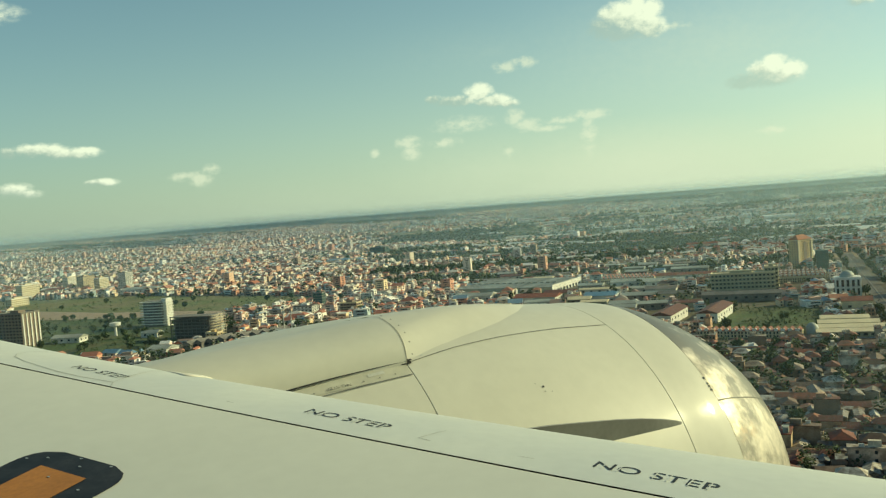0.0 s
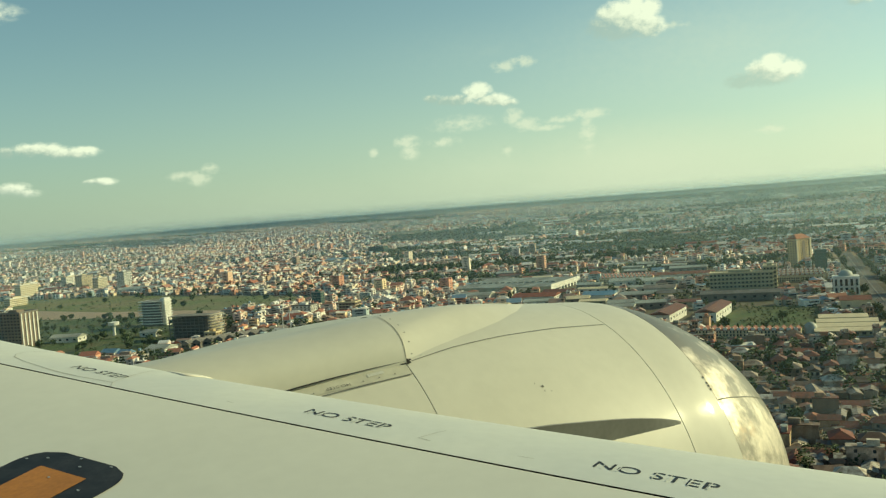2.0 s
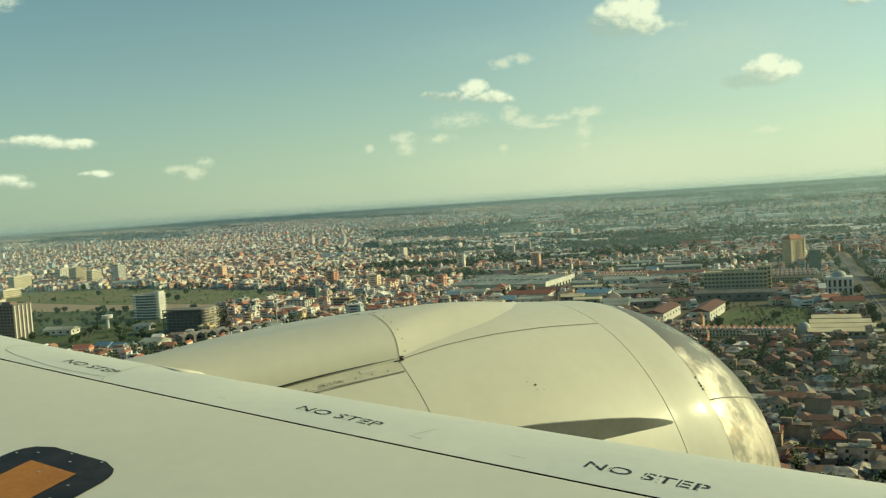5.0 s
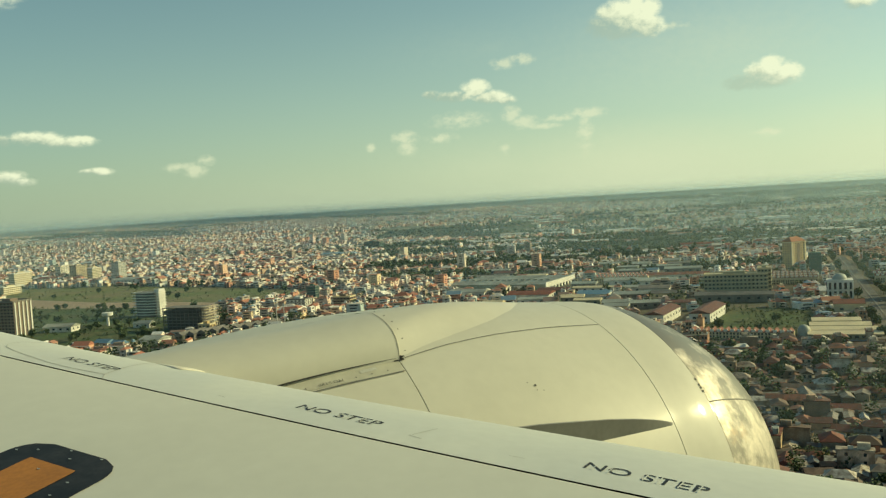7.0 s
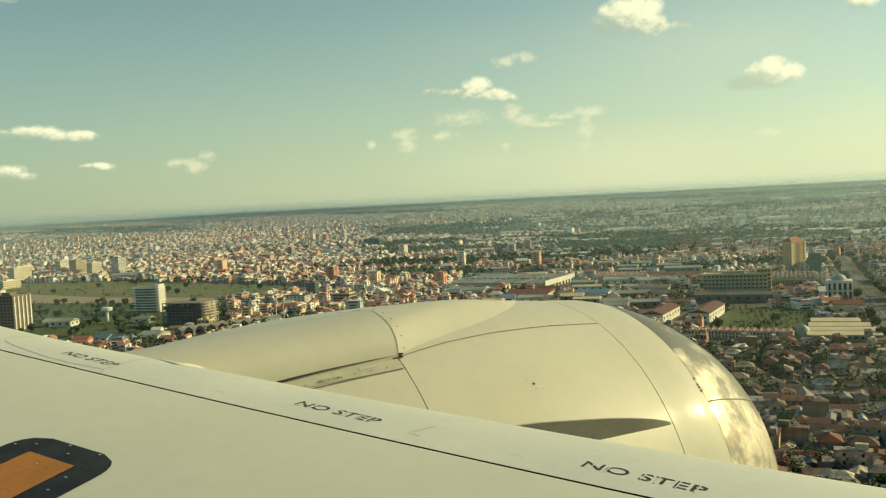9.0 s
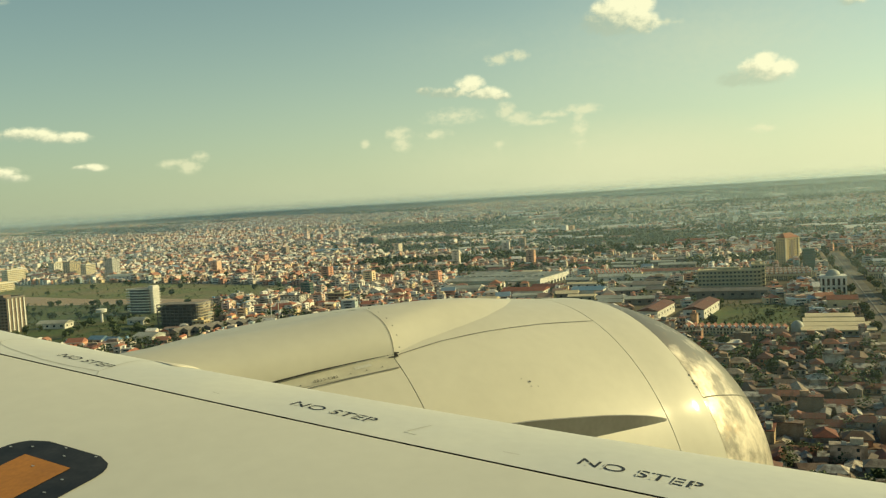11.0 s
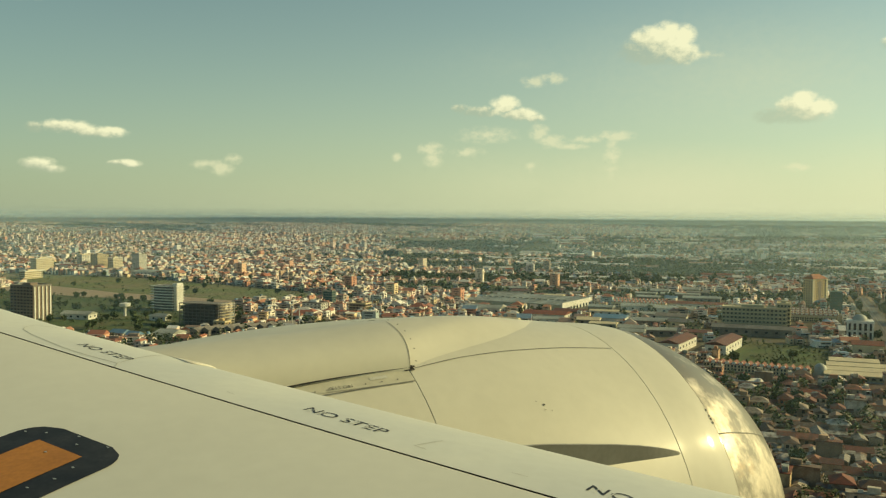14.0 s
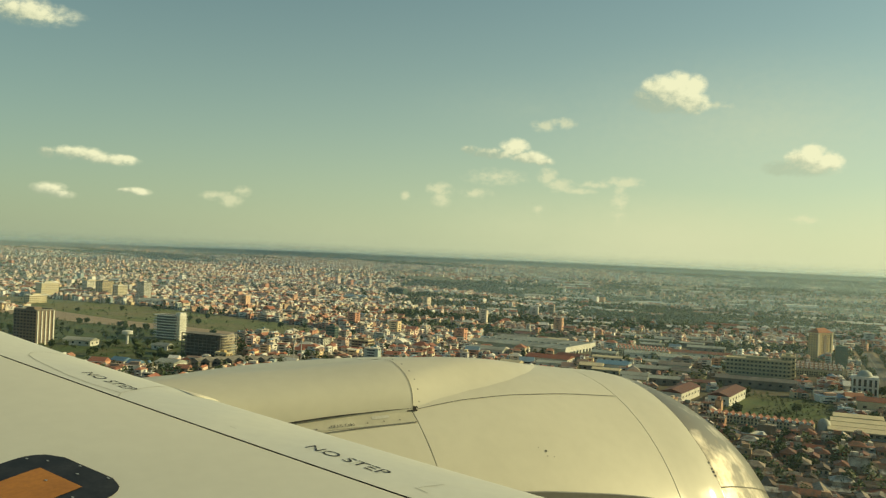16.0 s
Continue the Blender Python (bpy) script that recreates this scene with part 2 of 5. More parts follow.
WALLS = [(0.72, 0.62, 0.47), (0.82, 0.78, 0.69), (0.50, 0.35, 0.24), (0.70, 0.47, 0.33), (0.84, 0.82, 0.76), (0.42, 0.37, 0.30), (0.78, 0.72, 0.62),
         (0.62, 0.36, 0.24), (0.76, 0.60, 0.38), (0.55, 0.52, 0.47), (0.32, 0.25, 0.19), (0.78, 0.68, 0.55), (0.58, 0.28, 0.18), (0.38, 0.45, 0.44), (0.80, 0.62, 0.52)]
ROOFS = [(0.40, 0.15, 0.085), (0.29, 0.115, 0.075), (0.44, 0.19, 0.11), (0.34, 0.29, 0.24), (0.50, 0.45, 0.38), (0.25, 0.18, 0.14),
         (0.37, 0.16, 0.10), (0.60, 0.55, 0.47), (0.20, 0.29, 0.36), (0.31, 0.21, 0.16), (0.42, 0.20, 0.13), (0.68, 0.64, 0.56), (0.36, 0.14, 0.09), (0.76, 0.72, 0.64)]
M_WALL = material("city_walls", rough=0.85, scale=0.15, fine=1.5, spread=0.22, palette=WALLS, island=True)
M_ROOF = material("city_roofs", rough=0.8, scale=0.15, fine=1.2, spread=0.25, palette=ROOFS, island=True)
M_CLUTTER = material("roof_clutter_paint", rough=0.7, scale=0.3, fine=2, spread=0.2, palette=[(0.80, 0.77, 0.70), (0.62, 0.55, 0.45), (0.34, 0.28, 0.22), (0.70, 0.66, 0.60), (0.42, 0.17, 0.10), (0.22, 0.36, 0.46), (0.78, 0.70, 0.56), (0.25, 0.20, 0.16), (0.55, 0.53, 0.50)], island=True)
M_YARD = material("yard_walls", rough=0.9, scale=0.2, fine=2, spread=0.3, palette=[(0.20, 0.15, 0.10), (0.30, 0.25, 0.18), (0.14, 0.11, 0.08), (0.36, 0.30, 0.22), (0.22, 0.13, 0.08)], island=True)
M_RUST = material("yard_roofs", rough=0.75, scale=0.4, fine=2.5, spread=0.3, palette=[(0.22, 0.11, 0.06), (0.15, 0.10, 0.07), (0.28, 0.26, 0.23), (0.19, 0.07, 0.045), (0.34, 0.31, 0.26), (0.12, 0.10, 0.085), (0.26, 0.12, 0.07), (0.12, 0.15, 0.17), (0.20, 0.16, 0.12), (0.60, 0.55, 0.45), (0.50, 0.46, 0.38)], island=True, second=(0.13, 0.085, 0.055))
M_SHED = material("shed_roofs", rough=0.6, scale=0.05, fine=0.6, spread=0.12, palette=[(0.55, 0.55, 0.50), (0.42, 0.43, 0.40), (0.64, 0.62, 0.55), (0.33, 0.36, 0.36), (0.30, 0.16, 0.10), (0.50, 0.46, 0.38)], island=True)
M_HWALL = material("house_walls", rough=0.85, scale=0.2, fine=2.0, spread=0.2, palette=[tuple(c * k for c, k in zip(w, (0.82, 0.77, 0.70))) for w in WALLS], second=(0.17, 0.115, 0.075))
M_HROOF = material("house_roofs", rough=0.8, scale=0.3, fine=2.4, spread=0.3, palette=[(0.24, 0.075, 0.045), (0.12, 0.085, 0.062), (0.19, 0.06, 0.042), (0.34, 0.28, 0.21), (0.14, 0.095, 0.065), (0.095, 0.072, 0.058), (0.60, 0.54, 0.44), (0.17, 0.06, 0.042), (0.21, 0.14, 0.10), (0.28, 0.11, 0.065), (0.44, 0.38, 0.30)], second=(0.10, 0.058, 0.040))
M_WINDOW = material("window_glass", (0.03, 0.04, 0.045), 0.15, scale=0.4)
M_GROUND = material("dusty_ground", (0.12, 0.092, 0.055), 0.95, second=(0.045, 0.052, 0.024), scale=0.012, fine=0.12, spread=0.45)
M_FIELD = material("grass_field", (0.054, 0.090, 0.021), 0.95, second=(0.096, 0.092, 0.034), scale=0.022, fine=0.22, spread=0.6)
M_MEADOW = material("dry_meadow", (0.125, 0.15, 0.045), 0.95, second=(0.19, 0.155, 0.075), scale=0.012, fine=0.2, spread=0.5)
M_PLOTS = material("farm_plots", rough=0.95, scale=0.01, fine=0.1, spread=0.25, palette=[(0.07, 0.10, 0.035), (0.20, 0.19, 0.12), (0.10, 0.12, 0.05), (0.28, 0.25, 0.17), (0.06, 0.085, 0.03), (0.16, 0.17, 0.10), (0.34, 0.31, 0.24)], island=True)
M_DRY = material("bare_earth", (0.27, 0.19, 0.11), 0.95, second=(0.17, 0.14, 0.07), scale=0.015, fine=0.2, spread=0.3)
M_WATER = material("muddy_water", (0.36, 0.25, 0.14), 0.55, second=(0.31, 0.22, 0.13), scale=0.02, fine=0.4, spread=0.08)
M_ROAD = material("road_surface", (0.13, 0.115, 0.09), 0.9, second=(0.09, 0.08, 0.065), scale=0.05, fine=0.8, spread=0.2)
M_LEAF = material("foliage", (0.052, 0.082, 0.027), 0.8, second=(0.085, 0.112, 0.038), scale=0.08, fine=0.9, spread=0.35)
M_TRUNK = material("bark", (0.12, 0.09, 0.06), 0.9, scale=1.0)
M_WHITE = material("white_render", (0.76, 0.74, 0.67), 0.7, second=(0.6, 0.58, 0.5), scale=0.1, fine=0.9, spread=0.1)
M_CREAM = material("cream_render", (0.66, 0.56, 0.36), 0.75, second=(0.55, 0.46, 0.3), scale=0.1, fine=0.9, spread=0.1)
M_YELLOW = material("ochre_render", (0.56, 0.41, 0.20), 0.8, second=(0.44, 0.32, 0.17), scale=0.1, fine=0.9, spread=0.12)
M_OLIVE = material("grey_green_render", (0.38, 0.375, 0.27), 0.85, second=(0.28, 0.28, 0.20), scale=0.1, fine=0.9, spread=0.15)
M_CONC = material("raw_concrete", (0.22, 0.20, 0.175), 0.9, second=(0.14, 0.13, 0.115), scale=0.12, fine=1.1, spread=0.2)
M_BROWN = material("brown_cladding", (0.22, 0.165, 0.12), 0.8, second=(0.16, 0.125, 0.095), scale=0.1, fine=1.0, spread=0.15)
M_TEAL = material("green_netting", (0.025, 0.075, 0.06), 0.8, second=(0.035, 0.10, 0.075), scale=0.2, fine=1.0, spread=0.3)
M_OXIDE = material("dark_red_sheet", (0.15, 0.055, 0.04), 0.75, second=(0.11, 0.05, 0.04), scale=0.1, fine=1.0, spread=0.2)
M_TILE = material("red_tile", (0.21, 0.062, 0.034), 0.8, second=(0.15, 0.052, 0.034), scale=0.15, fine=1.4, spread=0.25)
M_CROWN = material("orange_tile", (0.36, 0.13, 0.05), 0.8, second=(0.28, 0.10, 0.045), scale=0.15, fine=1.4, spread=0.2)
M_METAL = material("pale_sheet_metal", (0.40, 0.41, 0.35), 0.6, second=(0.22, 0.22, 0.18), scale=0.06, fine=0.5, spread=0.15)
M_BLUE = material("blue_sheet_metal", (0.10, 0.20, 0.29), 0.55, second=(0.15, 0.24, 0.31), scale=0.06, fine=0.6, spread=0.15)
M_MAST = material("painted_steel", (0.55, 0.54, 0.5), 0.5, 0.3, scale=1)


# ---- mesh helpers ----
class Shape:
    """Vertices, faces and material slots of one mesh, gathered piece by piece."""

    def __init__(self):
        self.v, self.f, self.m = [], [], []

    def add(self, verts, faces, slot=0):
        k = len(self.v)
        self.v += [tuple(p) for p in verts]
        self.f += [tuple(i + k for i in f) for f in faces]
        self.m += [slot] * len(faces)
        return self

    def box(self, x0, x1, y0, y1, z0, z1, slot=0, top_slot=None):
        v = [(x0, y0, z0), (x1, y0, z0), (x1, y1, z0), (x0, y1, z0), (x0, y0, z1), (x1, y0, z1), (x1, y1, z1), (x0, y1, z1)]
        f = [(0, 1, 5, 4), (1, 2, 6, 5), (2, 3, 7, 6), (3, 0, 4, 7)]
        self.add(v, f + [(3, 2, 1, 0)] + ([] if top_slot is not None else [(4, 5, 6, 7)]), slot)
        if top_slot is not None:
            self.add(v[4:], [(0, 1, 2, 3)], top_slot)
        return self

    def gable(self, x0, x1, y0, y1, z0, z1, hip=0.0, over=0.5, slot=0, thick=0.25):
        """A pitched roof with its ridge along the longer side; hip draws the ridge's ends in."""
        x0, x1, y0, y1 = x0 - over, x1 + over, y0 - over, y1 + over
        if x1 - x0 >= y1 - y0:
            ym = (y0 + y1) / 2
            r = [(x0 + hip, ym, z1), (x1 - hip, ym, z1)]
            v = [(x0, y0, z0), (x1, y0, z0), (x1, y1, z0), (x0, y1, z0)] + r
        else:
            xm = (x0 + x1) / 2
            r = [(xm, y0 + hip, z1), (xm, y1 - hip, z1)]
            v = [(x1, y0, z0), (x1, y1, z0), (x0, y1, z0), (x0, y0, z0)] + r
        low = [(a, b, c - thick) for a, b, c in v[:4]]
        f = [(0, 1, 5, 4), (2, 3, 4, 5), (1, 2, 5), (3, 0, 4)]
        self.add(v + low, f + [(6, 7, 1, 0), (7, 8, 2, 1), (8, 9, 3, 2), (9, 6, 0, 3), (9, 8, 7, 6)], slot)
        return self

    def grid(self, rows, close=False, slot=0):
        """A skin over equally long rows of points."""
        n, w = len(rows), len(rows[0])
        f = []
        for i in range(n - 1):
            for j in range(w if close else w - 1):
                a, b = i * w + j, i * w + (j + 1) % w
                f.append((a, b, b + w, a + w))
        return self.add([p for r in rows for p in r], f, slot)

    def mesh(self, name, mats, smooth=False):
        me = bpy.data.meshes.new(name)
        me.from_pydata(self.v, [], self.f)
        for m in (mats if isinstance(mats, (list, tuple)) else [mats]):
            me.materials.append(m)
        me.polygons.foreach_set("material_index", self.m)
        if smooth:
            me.polygons.foreach_set("use_smooth", [True] * len(self.f))
        me.update()
        return me


def part(name, shape, mats, parent, label="", smooth=False):
    ob = new(name, shape if isinstance(shape, bpy.types.Mesh) else shape.mesh(name, mats, smooth))
    ob.parent = parent
    return tagged(ob, label)


def thing(name, label, category, group="", kind="", at=None):
    ob = new(name)
    if at is not None:
        ob.matrix_basis = at
    return tagged(ob, label, category, group, kind)


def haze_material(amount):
    """Pale see-through sheet that imitates haze, fading out above the skyline."""
    m = bpy.data.materials.new("haze_sheet")
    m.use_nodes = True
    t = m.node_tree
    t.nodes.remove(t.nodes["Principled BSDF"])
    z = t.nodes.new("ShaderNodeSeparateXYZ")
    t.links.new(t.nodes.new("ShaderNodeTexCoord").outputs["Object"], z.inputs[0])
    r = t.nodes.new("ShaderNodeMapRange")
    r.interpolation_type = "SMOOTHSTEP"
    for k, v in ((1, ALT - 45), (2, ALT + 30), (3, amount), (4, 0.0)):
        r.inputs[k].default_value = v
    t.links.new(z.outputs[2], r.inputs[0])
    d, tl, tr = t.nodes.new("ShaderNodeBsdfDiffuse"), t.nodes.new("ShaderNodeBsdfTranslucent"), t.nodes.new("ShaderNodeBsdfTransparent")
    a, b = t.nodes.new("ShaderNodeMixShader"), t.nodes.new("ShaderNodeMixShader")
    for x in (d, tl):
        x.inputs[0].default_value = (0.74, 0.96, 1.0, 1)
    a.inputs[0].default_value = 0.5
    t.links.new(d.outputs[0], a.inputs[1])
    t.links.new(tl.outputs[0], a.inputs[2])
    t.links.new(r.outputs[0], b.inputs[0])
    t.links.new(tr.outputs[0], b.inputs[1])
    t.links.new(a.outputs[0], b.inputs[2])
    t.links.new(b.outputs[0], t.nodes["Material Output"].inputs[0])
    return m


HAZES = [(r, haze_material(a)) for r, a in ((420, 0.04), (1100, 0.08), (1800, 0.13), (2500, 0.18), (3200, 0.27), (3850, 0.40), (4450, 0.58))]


# ---- ground: flat city plain that lifts to the skyline far out ----
def ground_z(r):
    if r < 2500:
        return 0.0
    far = r + (r - 2500) ** 2 * 0.0047
    return ALT - ALT * r / far


def far_scale(r):
    return 1.0 if r < 2500 else max(0.34, r / (r + (r - 2500) ** 2 * 0.0030))


g = Shape()
radii = [0, 150, 300, 500, 800, 1200, 1700, 2200, 2500] + [2500 + 120 * k for k in range(1, 20)] + [4860]
g.grid([[(r * math.cos(2 * math.pi * k / 96), r * math.sin(2 * math.pi * k / 96), ground_z(r)) for k in range(96)] for r in radii], close=True)
tagged(part("ground", g, M_GROUND, None, smooth=True), "dusty city ground with patches of grass and earth", "ground", kind="structure")

# upright see-through sheets added to imitate haze over the plain
for r, haze_mat in HAZES:
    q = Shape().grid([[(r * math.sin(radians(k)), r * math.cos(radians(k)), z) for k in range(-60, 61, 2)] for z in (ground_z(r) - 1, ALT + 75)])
    tagged(part("haze", q, haze_mat, None), "pale see-through sheet imitating evening haze over the plain", "haze", kind="structure")

# street grid: u across, v along the boulevard
GRID = radians(-21)
GU = Vector((math.cos(GRID), math.sin(GRID), 0))
GV = Vector((-math.sin(GRID), math.cos(GRID), 0))


def at(x, y, z=0.0, turn=0.0):
    return Matrix.Translation((x, y, z)) @ Matrix.Rotation(GRID + radians(turn), 4, "Z")


def sheet(name, pts, z, mat, label, category):
    s = Shape().add([(x, y, z) for x, y in pts], [tuple(range(len(pts)))])
    return tagged(part(name, s, mat, None), label, category, kind="structure")


LAKE = [(-760, 1390), (-600, 1290), (-420, 1215), (-300, 1130), (-262, 1185), (-380, 1262), (-520, 1330), (-700, 1470)]
MEADOW = [(-980, 1500), (-700, 1470), (-520, 1330), (-380, 1262), (-262, 1185), (-120, 1260), (-330, 1440), (-600, 1640), (-900, 1760)]
PARK = [(-640, 1060), (-500, 950), (-430, 900), (-350, 835), (-296, 862), (-292, 930), (-312, 1000), (-300, 1130), (-420, 1215), (-600, 1290), (-760, 1390), (-860, 1330)]
FIELD = [(206, 722), (258, 868), (343, 818), (296, 700), (272, 684)]
sheet("water", LAKE, 0.12, M_WATER, "muddy brown lake with low banks", "lake")
sheet("meadow", MEADOW, 0.06, M_MEADOW, "green overgrown meadow beside the lake", "meadow")
sheet("park", PARK, 0.08, M_FIELD, "dark green parkland on the near bank", "park")
sheet("field", FIELD, 0.10, M_FIELD, "open green field between the buildings", "field")


def ribbon_sheet(name, line, width, z, mat, label):
    left, right = [], []
    for k, (x, y) in enumerate(line):
        a, b = line[max(k - 1, 0)], line[min(k + 1, len(line) - 1)]
        d = Vector((b[0] - a[0], b[1] - a[1])).normalized()
        left.append((x - d.y * width / 2, y + d.x * width / 2, z))
        right.append((x + d.y * width / 2, y - d.x * width / 2, z))
    s = Shape().grid([left, right])
    return tagged(part(name, s, mat, None), label, "road", kind="structure")


BOULEVARD = [(600, 1345), (517, 1128), (372, 749), (300, 560), (238, 398), (190, 270)]
LANE = [(-60, 470), (150, 462), (330, 452), (520, 440)]
ribbon_sheet("boulevard", BOULEVARD, 16, 0.16, M_ROAD, "wide dusty boulevard through the city")
ribbon_sheet("lane", LANE, 7, 0.14, M_DRY, "unpaved lane between houses")
s = Shape()
for k in range(len(BOULEVARD) - 1):
    a, b = Vector((*BOULEVARD[k], 0)), Vector((*BOULEVARD[k + 1], 0))
    d = (b - a).normalized()
    n = Vector((-d.y, d.x, 0))
    q = [a + n * 0.8, b + n * 0.8, b - n * 0.8, a - n * 0.8]
    s.add([p + Vector((0, 0, 0.16)) for p in q] + [p + Vector((0, 0, 0.5)) for p in q], [(0, 1, 5, 4), (1, 2, 6, 5), (2, 3, 7, 6), (3, 0, 4, 7), (4, 5, 6, 7)])
tagged(part("median_kerb", s, M_CONC, None), "low concrete median of the boulevard", "kerb", kind="structure")


def inside(p, poly):
    x, y = p
    hit = False
    for k in range(len(poly)):
        (x1, y1), (x2, y2) = poly[k - 1], poly[k]
        if (y1 > y) != (y2 > y) and x < (x2 - x1) * (y - y1) / (y2 - y1) + x1:
            hit = not hit
    return hit


def near_line(p, line, d):
    p = Vector(p)
    for a, b in zip(line, line[1:]):
        a, b = Vector(a), Vector(b)
        t = max(0, min(1, (p - a).dot(b - a) / (b - a).length_squared))
        if (p - a - (b - a) * t).length < d:
            return True
    return False


KEEP_CLEAR = []  # x, y, radius round the single buildings


def free(x, y, margin=0.0):
    if near_line((x, y), BOULEVARD, 17 + margin) or near_line((x, y), LANE, 7 + margin):
        return False
    if any(inside((x, y), q) for q in (LAKE, MEADOW, PARK, FIELD)):
        return False
    return all((x - a) ** 2 + (y - b) ** 2 > (r + margin) ** 2 for a, b, r in KEEP_CLEAR)


# ---- single buildings ----
def windows_on(ob, w, d, h, storeys, bays_front, bays_side, mat=None, tall=0.5, wide=0.6, pane_name="window"):
    """Recessed-looking window pieces on the front (-y) and both sides, one mesh piece each."""
    mat = mat or M_WINDOW
    fh = h / storeys
    meshes = {}
    for side, n, span in (("front", bays_front, w), ("right", bays_side, d), ("left", bays_side, d)):
        bw = span / n
        key = (round(bw, 2), round(fh, 2), side == "front")
        if key not in meshes:
            s = Shape()
            a, b = bw * wide / 2, fh * tall / 2
            if side == "front":
                s.box(-a, a, -0.12, 0.12, -b, b)
            else:
                s.box(-0.12, 0.12, -a, a, -b, b)
            meshes[key] = s.mesh("window", mat)
        for k in range(storeys):
            for j in range(n):
                o = new(pane_name, meshes[key])
                o.parent = ob
                c = -span / 2 + bw * (j + 0.5)
                z = fh * (k + 0.55)
                o.location = (c, -d / 2, z) if side == "front" else ((w / 2 if side == "right" else -w / 2), c, z)


def clear(x, y, r):
    KEEP_CLEAR.append((x, y, r))


def slab_tower(x, y, w, d, storeys, fh, mats, label, turn=0.0, bays=(5, 4), crown=None, bands=True, name="apartment_building", wide=0.5, tall=0.42):
    """A block with floor bands, parapet and windows."""
    clear(x, y, max(w, d) * 0.62)
    ob = thing(name, label, "building", at=at(x, y, 0, turn))
    h = storeys * fh
    part("wall", Shape().box(-w / 2, w / 2, -d / 2, d / 2, 0, h), mats[0], ob)
    if bands:
        band = Shape().box(-w / 2 - 0.35, w / 2 + 0.35, -d / 2 - 0.35, d / 2 + 0.35, -0.2, 0.35).mesh("floor_band", mats[1])
        for k in range(1, storeys + 1):
            o = new("floor_band", band)
            o.parent = ob
            o.location = (0, 0, k * fh)
    part("parapet", Shape().box(-w / 2 - 0.2, w / 2 + 0.2, -d / 2 - 0.2, -d / 2 + 0.3, h + 0.35, h + 1.4)
         .box(-w / 2 - 0.2, w / 2 + 0.2, d / 2 - 0.3, d / 2 + 0.2, h + 0.35, h + 1.4)
         .box(-w / 2 - 0.2, -w / 2 + 0.3, -d / 2 + 0.3, d / 2 - 0.3, h + 0.35, h + 1.4)
         .box(w / 2 - 0.3, w / 2 + 0.2, -d / 2 + 0.3, d / 2 - 0.3, h + 0.35, h + 1.4), mats[1], ob)
    part("roof_cabin", Shape().box(-w * 0.2, w * 0.15, -d * 0.2, d * 0.2, h, h + 3.2), mats[0], ob)
    windows_on(ob, w, d, h, storeys, *bays, tall=tall, wide=wide)
    if crown:
        part("roof", Shape().gable(-w * 0.5, w * 0.5, -d * 0.5, d * 0.5, h + 1.5, h + 1.5 + crown, hip=d * 0.45, over=0.8), M_CROWN, ob, "red tiled hip roof")
    return ob


# brown tower beside the lake, with pale stair fins on its sunny side
ob = slab_tower(-486, 990, 34, 26, 11, 3.5, (M_BROWN, M_CONC), "brown-grey apartment tower with pale vertical fins near the lake", bays=(7, 5))
fin = Shape().box(-0.5, 0.6, -0.8, 0.8, 0, 38).mesh("fin", M_WHITE)
for k in range(5):
    o = new("fin", fin)
    o.parent, o.location = ob, (17.3, -11 + k * 5.5, 0)

# white rounded office with open floors
clear(-367, 1100, 30)
ob = thing("office_building", "white rounded office building with stacked open floors", "building", at=at(-367, 1100))
part("core", Shape().box(-14, 14, -9, 9, 0, 31), M_CONC, ob, "dark recessed core")
for k in range(9):
    s = Shape()
    outline = [(-20, -9), (-8, -12), (4, -13), (13, -12), (19, -8), (21, 0), (19, 8), (12, 11), (-20, 11)]
    top = [(x, y, 0.8) for x, y in outline]
    bot = [(x, y, 0) for x, y in outline]
    n = len(outline)
    s.add(bot + top, [tuple(range(n, 2 * n)), tuple(reversed(range(n)))] + [(i, (i + 1) % n, n + (i + 1) % n, n + i) for i in range(n)])
    o = part("floor_slab", s, M_WHITE, ob)
    o.location = (0, 0, 2.6 + 3.4 * k)
part("stair_tower", Shape().box(12, 19, -6, 5, 0, 34), M_WHITE, ob, "white stair tower")

# unfinished concrete frame
clear(-278, 955, 34)
ob = thing("unfinished_building", "unfinished dark concrete frame building with scaffolding", "building", at=at(-278, 955))
part("core", Shape().box(-22, 18, -7, 9, 0, 21), M_CONC, ob)
for k in range(7):
    o = part("floor_slab", Shape().box(-26, 24, -11, 11, 0, 0.5), M_CONC, ob)
    o.location = (0, 0, 3.4 * (k + 1) - 0.4)
col = Shape().box(-0.35, 0.35, -0.35, 0.35, 0, 23.5).mesh("column", M_CONC)
for i in range(10):
    for j in (-10.5, 0, 10.5):
        o = new("column", col)
        o.parent, o.location = ob, (-25.4 + i * 5.4, j, 0)
pole = Shape().box(-0.15, 0.15, -0.15, 0.15, 0, 25).mesh("scaffold_pole", M_MAST)
for i in range(3):
    for j in range(6):
        o = new("scaffold_pole", pole)
        o.parent, o.location = ob, (25.5 + i * 2.2, -11 + j * 4.4, 0)
for k in range(8):
    o = part("scaffold_deck", Shape().box(25.2, 30.2, -11.4, 11.4, 0, 0.25), M_CREAM, ob)
    o.location = (0, 0, 3.0 * (k + 1))
slab_tower(-246, 905, 14, 10, 3, 3.2, (M_YELLOW, M_CREAM), "small yellow three-storey house beside the frame building", bays=(3, 2), name="house")

